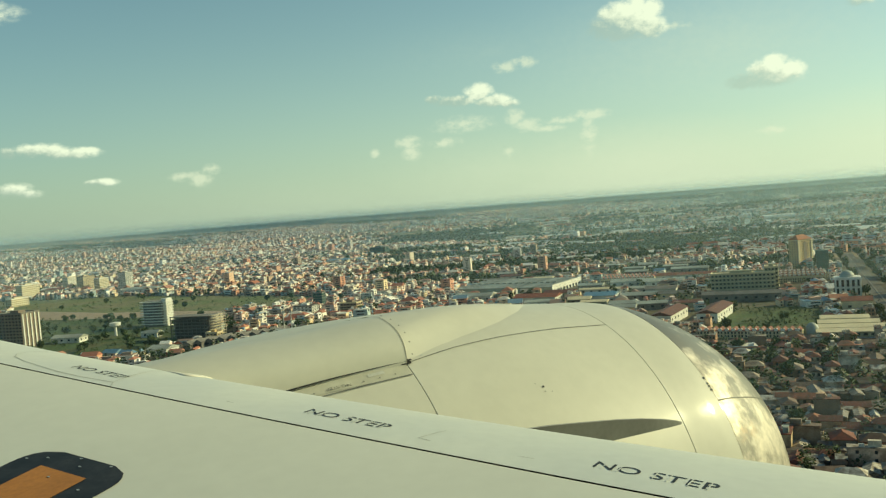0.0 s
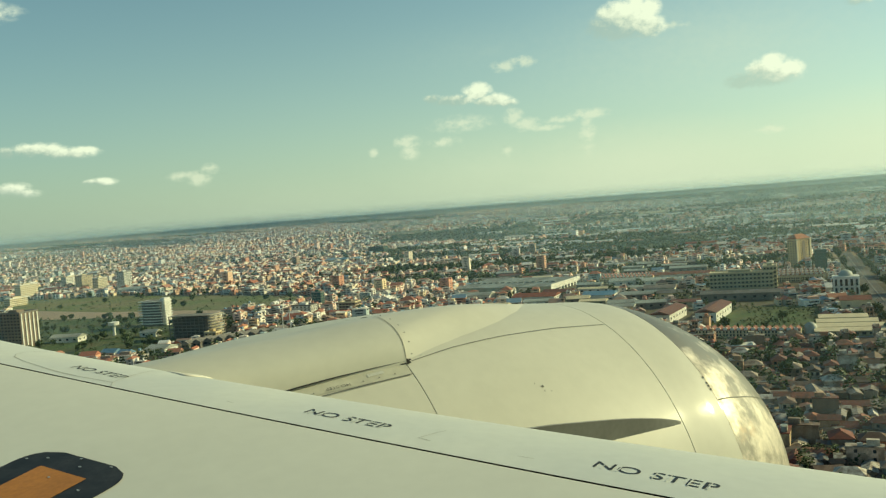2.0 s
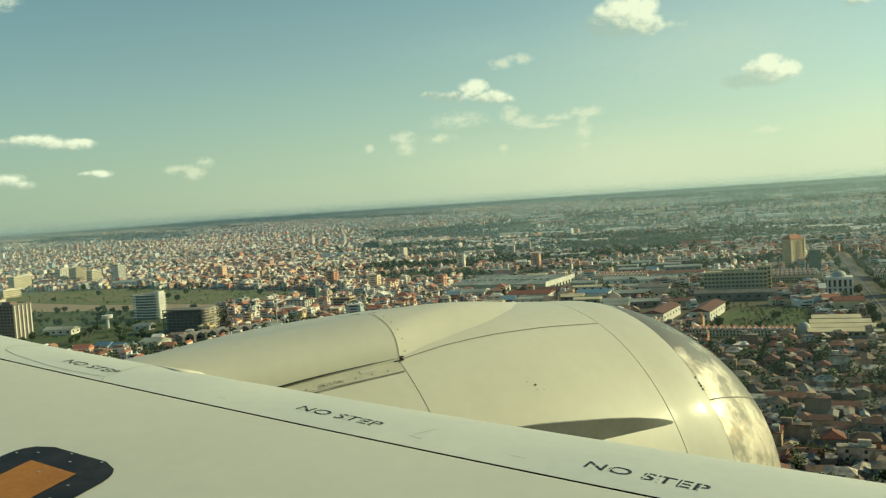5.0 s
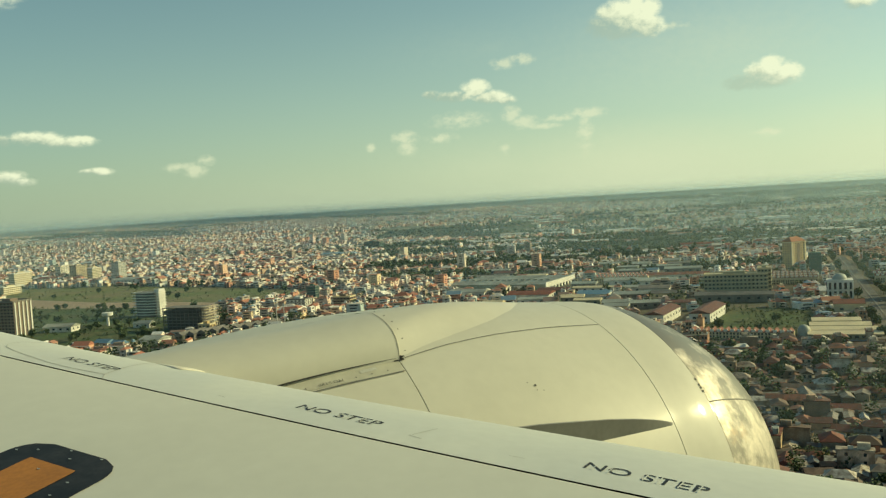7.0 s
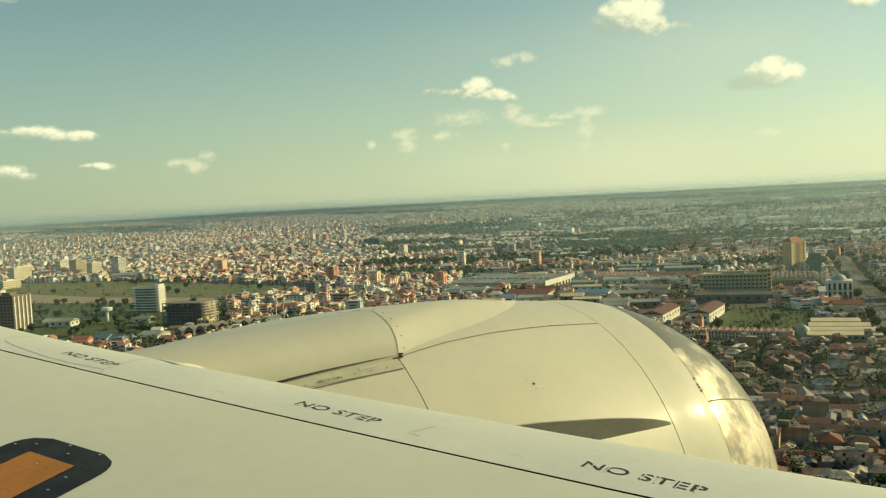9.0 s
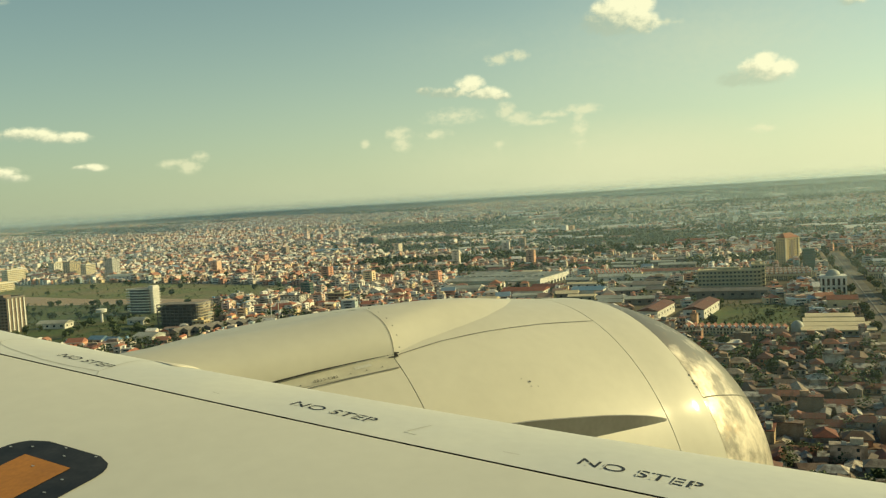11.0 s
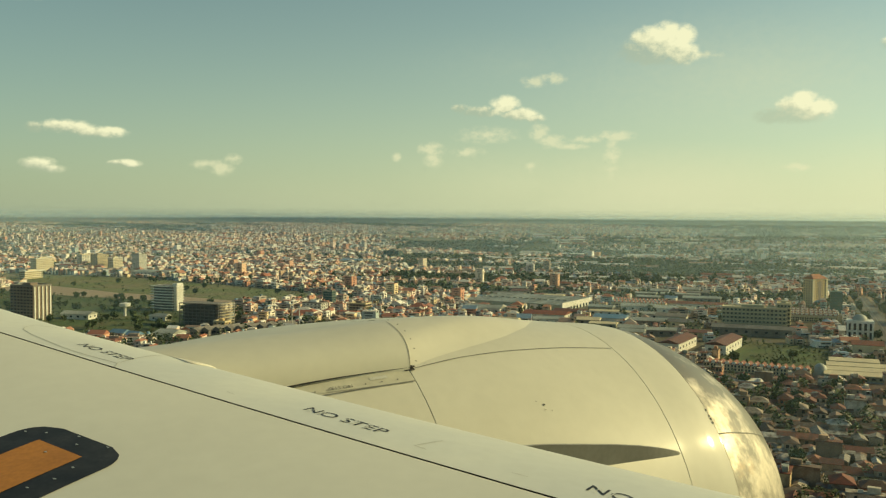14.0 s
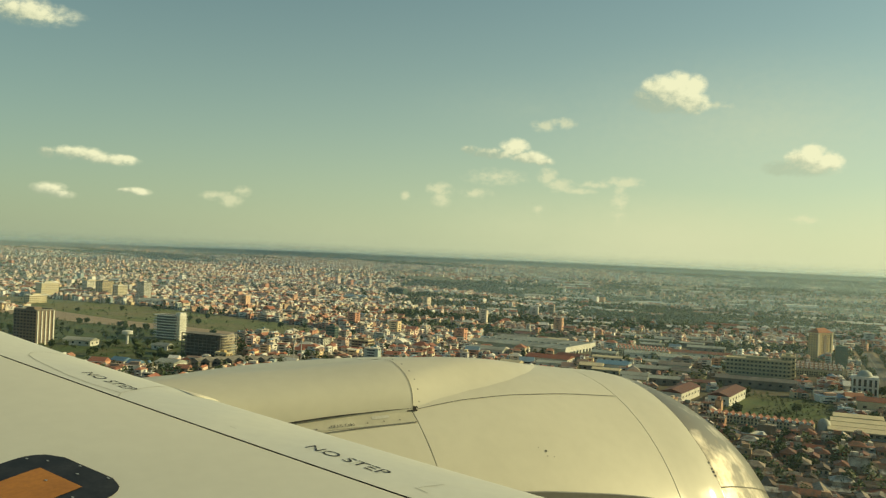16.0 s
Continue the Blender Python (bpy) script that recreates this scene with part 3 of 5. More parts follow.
# factory hall with long pale roofs
clear(92, 1195, 78)
ob = thing("factory_hall", "long factory hall with pale grey-green sheet roofs", "factory", at=at(92, 1195, 0, -8))
part("wall", Shape().box(-68, 68, -52, 52, 0, 8), M_OLIVE, ob)
for k in range(5):
    o = part("roof", Shape().gable(-68, 68, -10.4, 10.4, 0, 2.6, over=0.3), M_METAL, ob)
    o.location = (0, -41.6 + 20.8 * k, 8)
for k in range(14):
    part("roof_ridge_vent", Shape().box(-60 + 9 * k, -55 + 9 * k, -21.9, -19.7, 10, 11.6), M_METAL, ob)
# sunlit end of the hall, its brightness put into a white colour
part("end_wall", Shape().box(68.05, 68.6, -52, 52, 0, 10.2), M_WHITE, ob, "end wall coloured white as its sunlit side")
loading = Shape().box(-0.4, 0.4, -2.4, 2.4, 0, 4).mesh("loading_door", M_WINDOW)
for k in range(9):
    o = new("loading_door", loading)
    o.parent, o.location = ob, (68.6, -46 + 11 * k, 0)


def hall(x, y, w, d, h, roof, label, turn=0.0, wall=None, rise=3.0):
    clear(x, y, max(w, d) * 0.6)
    o = thing("hall", label, "building", at=at(x, y, 0, turn))
    part("wall", Shape().box(-w / 2, w / 2, -d / 2, d / 2, 0, h), wall or M_WHITE, o)
    part("roof", Shape().gable(-w / 2, w / 2, -d / 2, d / 2, h, h + rise, over=0.9), roof, o)
    n = max(2, int(w / 9))
    win = Shape().box(-1.4, 1.4, -0.12, 0.12, -1, 1).mesh("window", M_WINDOW)
    for k in range(n):
        p = new("window", win)
        p.parent, p.location = o, (-w / 2 + (k + 0.5) * w / n, -d / 2, h * 0.55)
    win2 = Shape().box(-0.12, 0.12, -1.2, 1.2, -1, 1).mesh("window", M_WINDOW)
    for k in range(max(2, int(d / 10))):
        p = new("window", win2)
        p.parent, p.location = o, (w / 2, -d / 2 + (k + 0.5) * d / max(2, int(d / 10)), h * 0.55)
    return o


hall(100, 1035, 50, 34, 7, M_TILE, "market hall with a faded red roof")
hall(168, 1000, 30, 34, 7, M_BLUE, "low hall with a bright blue sheet roof", turn=90)
hall(28, 1085, 46, 20, 8, M_METAL, "grey sheet-roofed workshop hall")
hall(262, 1100, 50, 22, 7, M_METAL, "grey sheet-roofed hall beside row houses")
hall(236, 800, 18, 66, 9, M_OXIDE, "long dark red-roofed school wing with white gable walls", turn=-8)
hall(196, 805, 18, 60, 9, M_OXIDE, "dark red-roofed school wing behind white gables", turn=-8)
hall(262, 445, 46, 14, 8, M_BLUE, "long blue-grey sheet-roofed shed beside the lane", turn=12, wall=M_CONC)
hall(225, 345, 30, 14, 5, M_METAL, "rusty sheet-roofed shelter with green side netting", turn=20, wall=M_TEAL)

# cream civic building with columns at its sunny end
slab_tower(320, 975, 66, 22, 5, 4.2, (M_OLIVE, M_CREAM), "long cream office building with pale floor bands", bays=(16, 5), name="office_building")
slab_tower(352, 975, 14, 26, 6, 4.3, (M_OLIVE, M_CREAM), "cream end pavilion with tall windows", bays=(4, 6), name="office_building")

# ochre tower with a red crown, and the netted tower beside it
ochre = slab_tower(474, 1200, 28, 15, 11, 3.3, (M_YELLOW, M_CREAM), "ochre hotel tower with a red-orange crown", bays=(5, 4), wide=0.34, tall=0.45, bands=False, crown=6.0, name="hotel_tower", turn=52)
for x in (-13.4, 13.4):
    part("corner_fin", Shape().box(x - 1.6, x + 1.6, -8.4, -7.3, 0, 37.2), M_CREAM, ochre, "pale corner pier")
# raised brown strip that paints in the shade of a central recess
part("stair_recess", Shape().box(-3.2, 3.2, -7.8, -7.4, 2, 34), M_BROWN, ochre, "dark strip standing in for a shaded recess")
clear(470, 1122, 14)
ob = thing("netted_tower", "half-built tower wrapped in dark green netting", "building", at=at(470, 1122))
part("netting", Shape().box(-7, 7, -6, 6, 0, 27), M_TEAL, ob)
for k in range(8):
    o = part("floor_band", Shape().box(-7.2, 7.2, -6.2, 6.2, 0, 0.3), M_CONC, ob)
    o.location = (0, 0, 3.3 * (k + 1))


def domed(x, y):
    clear(x, y, 18)
    o = thing("domed_building", "pale corner building with a rounded dome roof", "building", group="domed pair")
    o.matrix_basis = at(x, y)
    part("wall", Shape().box(-12, 12, -10, 10, 0, 19), M_WHITE, o)
    rows = []
    for k in range(7):
        e = k / 6 * math.pi / 2
        rows.append([(7 * math.cos(e) * math.cos(a * math.pi / 8), 7 * math.cos(e) * math.sin(a * math.pi / 8), 19 + 6 * math.sin(e)) for a in range(16)])
    part("dome", Shape().grid(rows, close=True), M_METAL, o, "grey dome", smooth=True)
    c = Shape().box(-0.6, 0.6, -0.6, 0.6, 0, 17).mesh("column", M_WHITE)
    for k in range(6):
        p = new("column", c)
        p.parent, p.location = o, (-11 + 4.4 * k, -11, 0)
    windows_on(o, 24, 20, 17, 2, 5, 4, tall=0.78, wide=0.5)
    return o


domed(392, 880)
domed(446, 858)

# white sheds in steps with layered flat roofs
clear(297, 668, 34)
ob = thing("stepped_building", "cream market building with stepped flat sheet roofs", "building", at=at(297, 668))
for k, (w, h, dx) in enumerate(((50, 4.6, 2), (47, 6.0, 1), (42, 7.6, 0), (34, 9.4, -2))):
    y0 = -22 + 12 * k
    part("tier", Shape().box(dx - w / 2, dx + w / 2, y0, y0 + 9.5, 0, h), M_OLIVE, ob)
    roof = Shape().add([(dx - w / 2 - 0.8, y0 - 0.8, h), (dx + w / 2 + 0.8, y0 - 0.8, h), (dx + w / 2 + 0.8, y0 + 9.8, h + 1.3), (dx - w / 2 - 0.8, y0 + 9.8, h + 1.3),
                        (dx - w / 2 - 0.8, y0 - 0.8, h + 0.5), (dx + w / 2 + 0.8, y0 - 0.8, h + 0.5), (dx + w / 2 + 0.8, y0 + 9.8, h + 1.8), (dx - w / 2 - 0.8, y0 + 9.8, h + 1.8)],
                       [(0, 1, 5, 4), (1, 2, 6, 5), (2, 3, 7, 6), (3, 0, 4, 7), (4, 5, 6, 7), (3, 2, 1, 0)])
    part("roof_slab", roof, M_CREAM, ob)
    for i in range(int(w / 5)):
        part("window", Shape().box(dx - w / 2 + 1.2 + 5 * i, dx - w / 2 + 4 + 5 * i, y0 - 0.1, y0 + 0.1, h - 2.6, h - 0.8), M_WINDOW, ob)
part("silo", Shape().grid([[(-26 + 4.6 * math.cos(a * math.pi / 8), -12 + 4.6 * math.sin(a * math.pi / 8), z) for a in range(16)] for z in (0, 7)] +
                          [[(-26 + r * math.cos(a * math.pi / 8), -12 + r * math.sin(a * math.pi / 8), z) for a in range(16)] for r, z in ((3.8, 9), (2.2, 10.4), (0.1, 11))], close=True), M_METAL, ob, "round pale tank", smooth=True)
hall(350, 770, 24, 18, 11, M_TILE, "square hall with a brown tiled roof", wall=M_CREAM)


def row_houses(x, y, n, unit, d, h, label, turn=0.0, back=False):
    """A terrace: each house is a thing with wall, roof, dormer and windows."""
    w = n * unit
    clear(x, y, w * 0.5)
    first = None
    m0 = at(x, y, 0, turn)
    for k in range(n):
        m = m0 @ Matrix.Translation((-w / 2 + (k + 0.5) * unit, 0, 0))
        if first is None:
            first = thing("row_house", label, "house", group=label, at=m)
            part("wall", Shape().box(-unit / 2 + 0.05, unit / 2 - 0.05, -d / 2, d / 2, 0, h), M_CREAM, first)
            part("roof", Shape().gable(-unit / 2 + 0.1, unit / 2 - 0.1, -d / 2, d / 2, h, h + 2.4, over=0.05), M_TILE, first)
            part("gable", Shape().box(-unit * 0.28, unit * 0.28, -d / 2 - 0.3, -d / 2 + 1.2, h, h + 1.9), M_WHITE, first, "white front gable")
            for z in (1.5, 4.0):
                for c in (-unit * 0.22, unit * 0.22):
                    part("window", Shape().box(c - 0.6, c + 0.6, -d / 2 - 0.1, -d / 2 + 0.1, z - 0.8, z + 0.8), M_WINDOW, first)
        else:
            copy_thing(first, m)


row_houses(228, 688, 15, 5.2, 12, 5.4, "red-roofed row house with a white front gable", turn=-8)
for k in range(3):
    row_houses(398 + 10 * k, 1030 + 26 * k, 13, 5.0, 12, 8.0, "red-tiled terrace house near the ochre tower")
for k in range(2):
    row_houses(520 + 9 * k, 980 + 26 * k, 16, 5.0, 12, 8.0, "red-tiled terrace house across the boulevard")
for k in range(2):
    row_houses(232 + 9 * k, 1165 + 28 * k, 14, 5.0, 12, 7.5, "red-tiled terrace house behind the halls")

# more single buildings round the lake and along the skyline of roofs
slab_tower(-845, 1770, 15, 44, 8, 3.6, (M_CREAM, M_WHITE), "broad cream block behind the meadow", bays=(4, 9), wide=0.35, tall=0.35, name="apartment_block")
slab_tower(-766, 1862, 18, 32, 10, 3.3, (M_CREAM, M_BROWN), "pink and cream apartment tower", bays=(3, 6))
slab_tower(-728, 1850, 14, 28, 8, 3.3, (M_CREAM, M_WHITE), "cream apartment tower beside a pink one", bays=(3, 6))
slab_tower(-655, 1790, 18, 22, 11, 3.4, (M_WHITE, M_CONC), "slim white slab tower over low roofs", bays=(4, 4))
slab_tower(-860, 2010, 16, 36, 8, 3.3, (M_WHITE, M_CREAM), "pale apartment block among low houses", bays=(8, 5))
slab_tower(-790, 1610, 14, 40, 4, 3.4, (M_CREAM, M_WHITE), "pale yellow four-storey block beside the meadow", bays=(3, 9), name="apartment_block")
slab_tower(-189, 2440, 46, 30, 6, 3.6, (M_TEAL, M_CONC), "half-built block wrapped in green netting", bays=(6, 4), name="netted_block")
slab_tower(-169, 1129, 13, 10, 7, 3.2, (M_TEAL, M_CONC), "narrow house wrapped in green netting", bays=(3, 2), name="netted_house")
slab_tower(-177, 1066, 26, 16, 4, 3.4, (M_WHITE, M_CONC), "white flat-roofed workshop with dark openings", bays=(5, 3), name="workshop")
slab_tower(-122, 1066, 22, 16, 4, 3.3, (M_BROWN, M_CREAM), "reddish four-storey corner house", bays=(5, 3), name="house")
hall(-590, 1712, 90, 40, 8, M_METAL, "wide pale-roofed market hall behind the meadow")
hall(-256, 2180, 80, 40, 9, M_BLUE, "large hall with a blue sheet roof")
hall(-815, 1832, 46, 18, 12, M_TILE, "long red-roofed block behind the meadow")
hall(-436, 1000, 36, 16, 6, M_METAL, "low white pavilion in the park", turn=8)
hall(-339, 990, 22, 10, 5, M_METAL, "small white pavilion in the park")
hall(-281, 848, 22, 20, 6, M_METAL, "cream hall with a pale flat-pitched roof")
hall(-331, 852, 16, 12, 5, M_BLUE, "small shed with a bright blue roof")
hall(-312, 838, 12, 10, 5, M_BLUE, "small shed with a faded blue roof")
for k in range(9):
    hall(-258 + 9.5 * k, 872 + 6.0 * k, 8, 26, 6, M_CONC, "grey-roofed terrace shed in a row", turn=4, wall=M_CONC, rise=2.6)
hall(303, 1156, 80, 16, 7, M_TILE, "long red-roofed market row")
hall(293, 900, 76, 12, 8, M_CONC, "long grey row building behind the field", wall=M_CONC)
hall(224, 1128, 40, 20, 7, M_METAL, "pale-roofed workshop among houses")
hall(240, 1016, 34, 22, 7, M_CONC, "grey-roofed workshop with pale walls")
hall(490, 1712, 60, 24, 9, M_TILE, "far hall with a reddish roof")
# workshops and sheds with sheet roofs between the factory and the ochre tower
rnd = random.Random(12)
SHEET = ((M_METAL, "workshop hall with a grey-green sheet roof"), (M_CONC, "low hall with a dark grey roof"), (M_METAL, "long shed with a pale sheet roof"),
         (M_OXIDE, "workshop with a dark red sheet roof"), (M_METAL, "shed with a rust-streaked sheet roof"), (M_CREAM, "hall with a cream sheet roof"))
made = 0
while made < 34:
    y = rnd.uniform(870, 1420)
    x = rnd.uniform(0.03, 0.27) * y
    w, d = rnd.uniform(22, 58), rnd.uniform(11, 20)
    if not free(x, y, w * 0.42):
        continue
    roof_mat, words = SHEET[made % len(SHEET)]
    hall(x, y, w, d, rnd.uniform(4.5, 7), roof_mat, words, turn=rnd.gauss(0, 4), wall=rnd.choice((M_CREAM, M_OLIVE, M_CONC, M_WHITE)), rise=rnd.uniform(1.6, 3.0))
    made += 1
sheet("tan_field", [(520, 1300), (700, 1235), (760, 1330), (560, 1400)], 0.1, M_DRY, "bare tan field beside the boulevard", "field")

# water tower in the park
clear(-393, 1026, 8)
ob = thing("water_tower", "white water tower with a wide flat tank", "water tower", at=at(-393, 1026))
part("shaft", Shape().grid([[(1.6 * math.cos(a * math.pi / 8), 1.6 * math.sin(a * math.pi / 8), z) for a in range(16)] for z in (0, 12)], close=True), M_WHITE, ob)
part("tank", Shape().grid([[(r * math.cos(a * math.pi / 8), r * math.sin(a * math.pi / 8), z) for a in range(16)] for z, r in ((11, 2), (12, 6), (15.5, 6.4), (16.2, 0.2))], close=True), M_WHITE, ob)


# a pair of slim light masts
for x, y in ((-176, 916), (-168, 914)):
    clear(x, y, 4)
    ob = thing("light_mast", "slim grey steel light mast", "mast", group="light masts", at=at(x, y))
    part("pole", Shape().box(-0.35, 0.35, -0.35, 0.35, 0, 24), M_MAST, ob)
    part("lamp_head", Shape().box(-1.4, 1.4, -0.4, 0.4, 23, 25), M_MAST, ob)


# cars on the boulevard
def car_kind(paint):
    c = thing("car", "small parked car on the dusty boulevard", "car", group="cars on the boulevard", at=at(0, 0))
    b = Shape().grid([[(x, y, z) for y, z in ((-0.85, 0.3), (-0.9, 0.75), (-0.8, 0.95), (0.8, 0.95), (0.9, 0.75), (0.85, 0.3))] for x in (-2.1, -1.9, 1.8, 2.1)])
    part("body", b, paint, c)
    part("cabin", Shape().add([(-1.4, -0.8, 0.95), (0.9, -0.8, 0.95), (0.9, 0.8, 0.95), (-1.4, 0.8, 0.95), (-1.0, -0.65, 1.5), (0.3, -0.65, 1.5), (0.3, 0.65, 1.5), (-1.0, 0.65, 1.5)],
                              [(0, 1, 5, 4), (1, 2, 6, 5), (2, 3, 7, 6), (3, 0, 4, 7), (4, 5, 6, 7)]), M_WINDOW, c)
    for x in (-1.3, 1.3):
        for y in (-0.88, 0.68):
            part("wheel", Shape().grid([[(x + 0.32 * math.cos(a * math.pi / 5), y + d, 0.32 + 0.32 * math.sin(a * math.pi / 5)) for a in range(10)] for d in (0, 0.2)], close=True), M_BLACK, c)
    return c


rnd = random.Random(3)
kinds = [car_kind(m) for m in (M_WHITE, M_CONC, M_BLUE, M_BROWN)]
for k in range(44):
    t = rnd.random()
    n = len(BOULEVARD) - 1
    i = min(n - 1, int(t * n))
    a, b = Vector(BOULEVARD[i]), Vector(BOULEVARD[i + 1])
    p = a + (b - a) * (t * n - i)
    d = (b - a).normalized()
    off = rnd.choice((-7.5, -4.5, 4.5, 7.5))
    m = Matrix.Translation((p.x - d.y * off, p.y + d.x * off, 0.16)) @ Matrix.Rotation(math.atan2(d.y, d.x) + (math.pi if off > 0 else 0), 4, "Z")
    if k < 4:
        kinds[k].matrix_basis = m
    else:
        copy_thing(kinds[rnd.randrange(4)], m)


# ---- the aircraft: wing, slat, engine, pylon ----
plane = thing("airplane", "pale grey airliner wing and engine in flight over the city", "airplane")
A0 = Vector((0.4336, 2.8828, -0.8941 + ALT))
WE = Vector((-0.8557, 0.5099, 0.0883))   # outboard along the leading edge
WC = Vector((-0.5173, -0.8480, -0.1152))  # aft along the chord
WN = Vector((0.0162, -0.1442, 0.9894))   # out of the upper skin
X_TEXT, X_GAP = 0.538, 0.699


def airfoil(x):
    q = min(max(x / 4.0, 0), 1)
    return 2.6 * (0.2969 * math.sqrt(q) - 0.126 * q - 0.3516 * q ** 2 + 0.2843 * q ** 3 - 0.1015 * q ** 4)


def skin(x, s, lift=0.0, low=False):
    """A point on the wing: x aft of the nose, s outboard."""
    k = 1 + 0.17 * min(s, 3.2)
    if s > 3.2:
        k *= max(0.35, 1 - (s - 3.2) * 0.06)
    z = airfoil(x)
    z = -0.45 * z if low else z
    return A0 + WE * s + WC * (x - X_TEXT) + WN * ((z - airfoil(X_TEXT)) * k + 0.0032 * s * s + lift)


SPAN = [-1.7 + 0.2 * k for k in range(30)] + [4.6, 5.4, 6.4, 7.6, 9.0, 10.4, 11.6]


def skin_rows(xs_top, xs_low):
    return [[skin(x, s) for x in xs_top] + [skin(x, s, low=True) for x in xs_low] for s in SPAN]


nose = [0.699 * (k / 22) ** 1.8 for k in range(23)]
slat_rows = skin_rows(list(reversed(nose)), nose[1:-4:2])
slat = Shape().grid(slat_rows)
for ring in (slat_rows[0], slat_rows[-1]):
    slat.add(ring, [tuple(range(len(ring)))])
main_x = [X_GAP + 0.014, X_GAP + 0.018, X_GAP + 0.05] + [0.8 + 0.1 * k for k in range(30)]
wing_rows = [[skin(X_GAP + 0.014, s, -0.05)] + [skin(x, s) for x in main_x] +
             [skin(x, s, low=True) for x in reversed(main_x)] for s in SPAN]
wing_mesh = Shape().grid(wing_rows)
for ring in (wing_rows[0], wing_rows[-1]):
    wing_mesh.add(ring, [tuple(range(len(ring)))])
wing = part("wing", wing_mesh, M_WING, plane, "pale grey wing skin", smooth=True)
part("slat", slat, M_SLAT, wing, "pale grey leading-edge slat", smooth=True)
part("slat_gap", Shape().grid([[skin(x, s, -0.030) for x in (X_GAP - 0.12, X_GAP + 0.06)] for s in SPAN]), M_GAP, wing, "dark gap behind the slat")


def ribbon(points, normals, width):
    """A thin flat strip along points on a curved skin."""
    s = Shape()
    a, b = [], []
    for k, p in enumerate(points):
        d = (points[min(k + 1, len(points) - 1)] - points[max(k - 1, 0)]).normalized()
        n = d.cross(normals[k]).normalized() * width / 2
        a.append(p + n)
        b.append(p - n)
    return s.grid([a, b])


def wing_line(name, pts, width, mat, lift=0.0015, steps=14):
    q = []
    for (x0, s0), (x1, s1) in zip(pts, pts[1:]):
        q += [(x0 + (x1 - x0) * k / steps, s0 + (s1 - s0) * k / steps) for k in range(steps)]
    q.append(pts[-1])
    return part(name, ribbon([skin(x, s, lift) for x, s in q], [WN] * len(q), width), mat, wing)


def lettering(text):
    """Vertices and faces of the text in the built-in font, scaled to a box one wide and one high."""
    cu = bpy.data.curves.new("lettering", "FONT")
    cu.body = text
    cu.resolution_u = 4
    ob = bpy.data.objects.new("lettering", cu)
    scene.collection.objects.link(ob)
    bpy.context.view_layer.update()
    me = ob.to_mesh()
    v = [tuple(p.co) for p in me.vertices]
    f = [tuple(p.vertices) for p in me.polygons]
    ob.to_mesh_clear()
    bpy.data.objects.remove(ob)
    x0, x1 = min(p[0] for p in v), max(p[0] for p in v)
    y0, y1 = min(p[1] for p in v), max(p[1] for p in v)
    return [((p[0] - x0) / (x1 - x0), (p[1] - y0) / (y1 - y0)) for p in v], f


LETTERS = lettering("NO STEP")
for s0, length, x0 in ((0.005, 0.405, 0.572), (1.226, 0.405, 0.556), (2.653, 0.378, 0.560)):
    v = [skin(x0 + 0.02 * a - 0.062 * b, s0 - length * a, 0.0015) for a, b in LETTERS[0]]
    part("lettering", Shape().add(v, LETTERS[1]), M_BLACK, wing, "black stencilled words NO STEP")
    for a in (0.075, 0.21, 0.50, 0.615, 0.78, 0.93):
        q = [(a - 0.006, -0.05), (a + 0.006, -0.05), (a + 0.012, 1.05), (a, 1.05)]
        part("stencil_bridge", Shape().add([skin(x0 + 0.02 * i - 0.062 * j, s0 - length * i, 0.0025) for i, j in q], [(0, 1, 2, 3)]), M_SLAT, wing)

# walkway marking: black rounded border round an orange field
def rounded(x0, x1, s0, s1, r, n=8):
    pts = []
    for cx, cs, a0 in ((x1 - r, s1 - r, 0), (x0 + r, s1 - r, 90), (x0 + r, s0 + r, 180), (x1 - r, s0 + r, 270)):
        for k in range(n + 1):
            a = radians(a0 + 90 * k / n)
            pts.append((cx + r * math.cos(a), cs + r * math.sin(a)))
    return pts


def wing_patch(name, outline, mat, lift, label):
    """A thin patch fanned over the skin in short rows so that it follows the curve."""
    x0, x1 = min(p[0] for p in outline), max(p[0] for p in outline)
    s = Shape()
    rows = []
    for k in range(41):
        x = x0 + 0.0005 + (x1 - x0 - 0.001) * k / 40
        cuts = []
        for (xa, sa), (xb, sb) in zip(outline, outline[1:] + outline[:1]):
            if (xa > x) != (xb > x):
                cuts.append(sa + (sb - sa) * (x - xa) / (xb - xa))
        a, b = min(cuts), max(cuts)
        rows.append([skin(x, a + (b - a) * j / 6, lift) for j in range(7)])
    return part(name, s.grid(rows), mat, wing, label)


wing_patch("marking_border", rounded(1.285, 2.35, 1.325, 1.825, 0.12), M_BLACK, 0.002, "black rounded marking border")
wing_patch("marking_field", rounded(1.392, 2.24, 1.455, 1.695, 0.004), M_ORANGE, 0.0035, "orange marking field")
dot = [(math.cos(k * math.pi / 5), math.sin(k * math.pi / 5)) for k in range(10)]
for x, s in ((1.30, 1.60), (1.30, 1.445), (1.345, 1.55), (1.345, 1.72), (1.38, 1.79), (1.46, 1.41), (1.54, 1.39), (1.62, 1.41), (1.44, 1.585), (1.50, 1.80), (1.72, 1.40), (1.80, 1.41)):
    part("fastener", Shape().add([skin(x + 0.0035 * a, s + 0.0075 * b, 0.0055) for a, b in dot], [tuple(range(10))]), M_RIVET, wing)

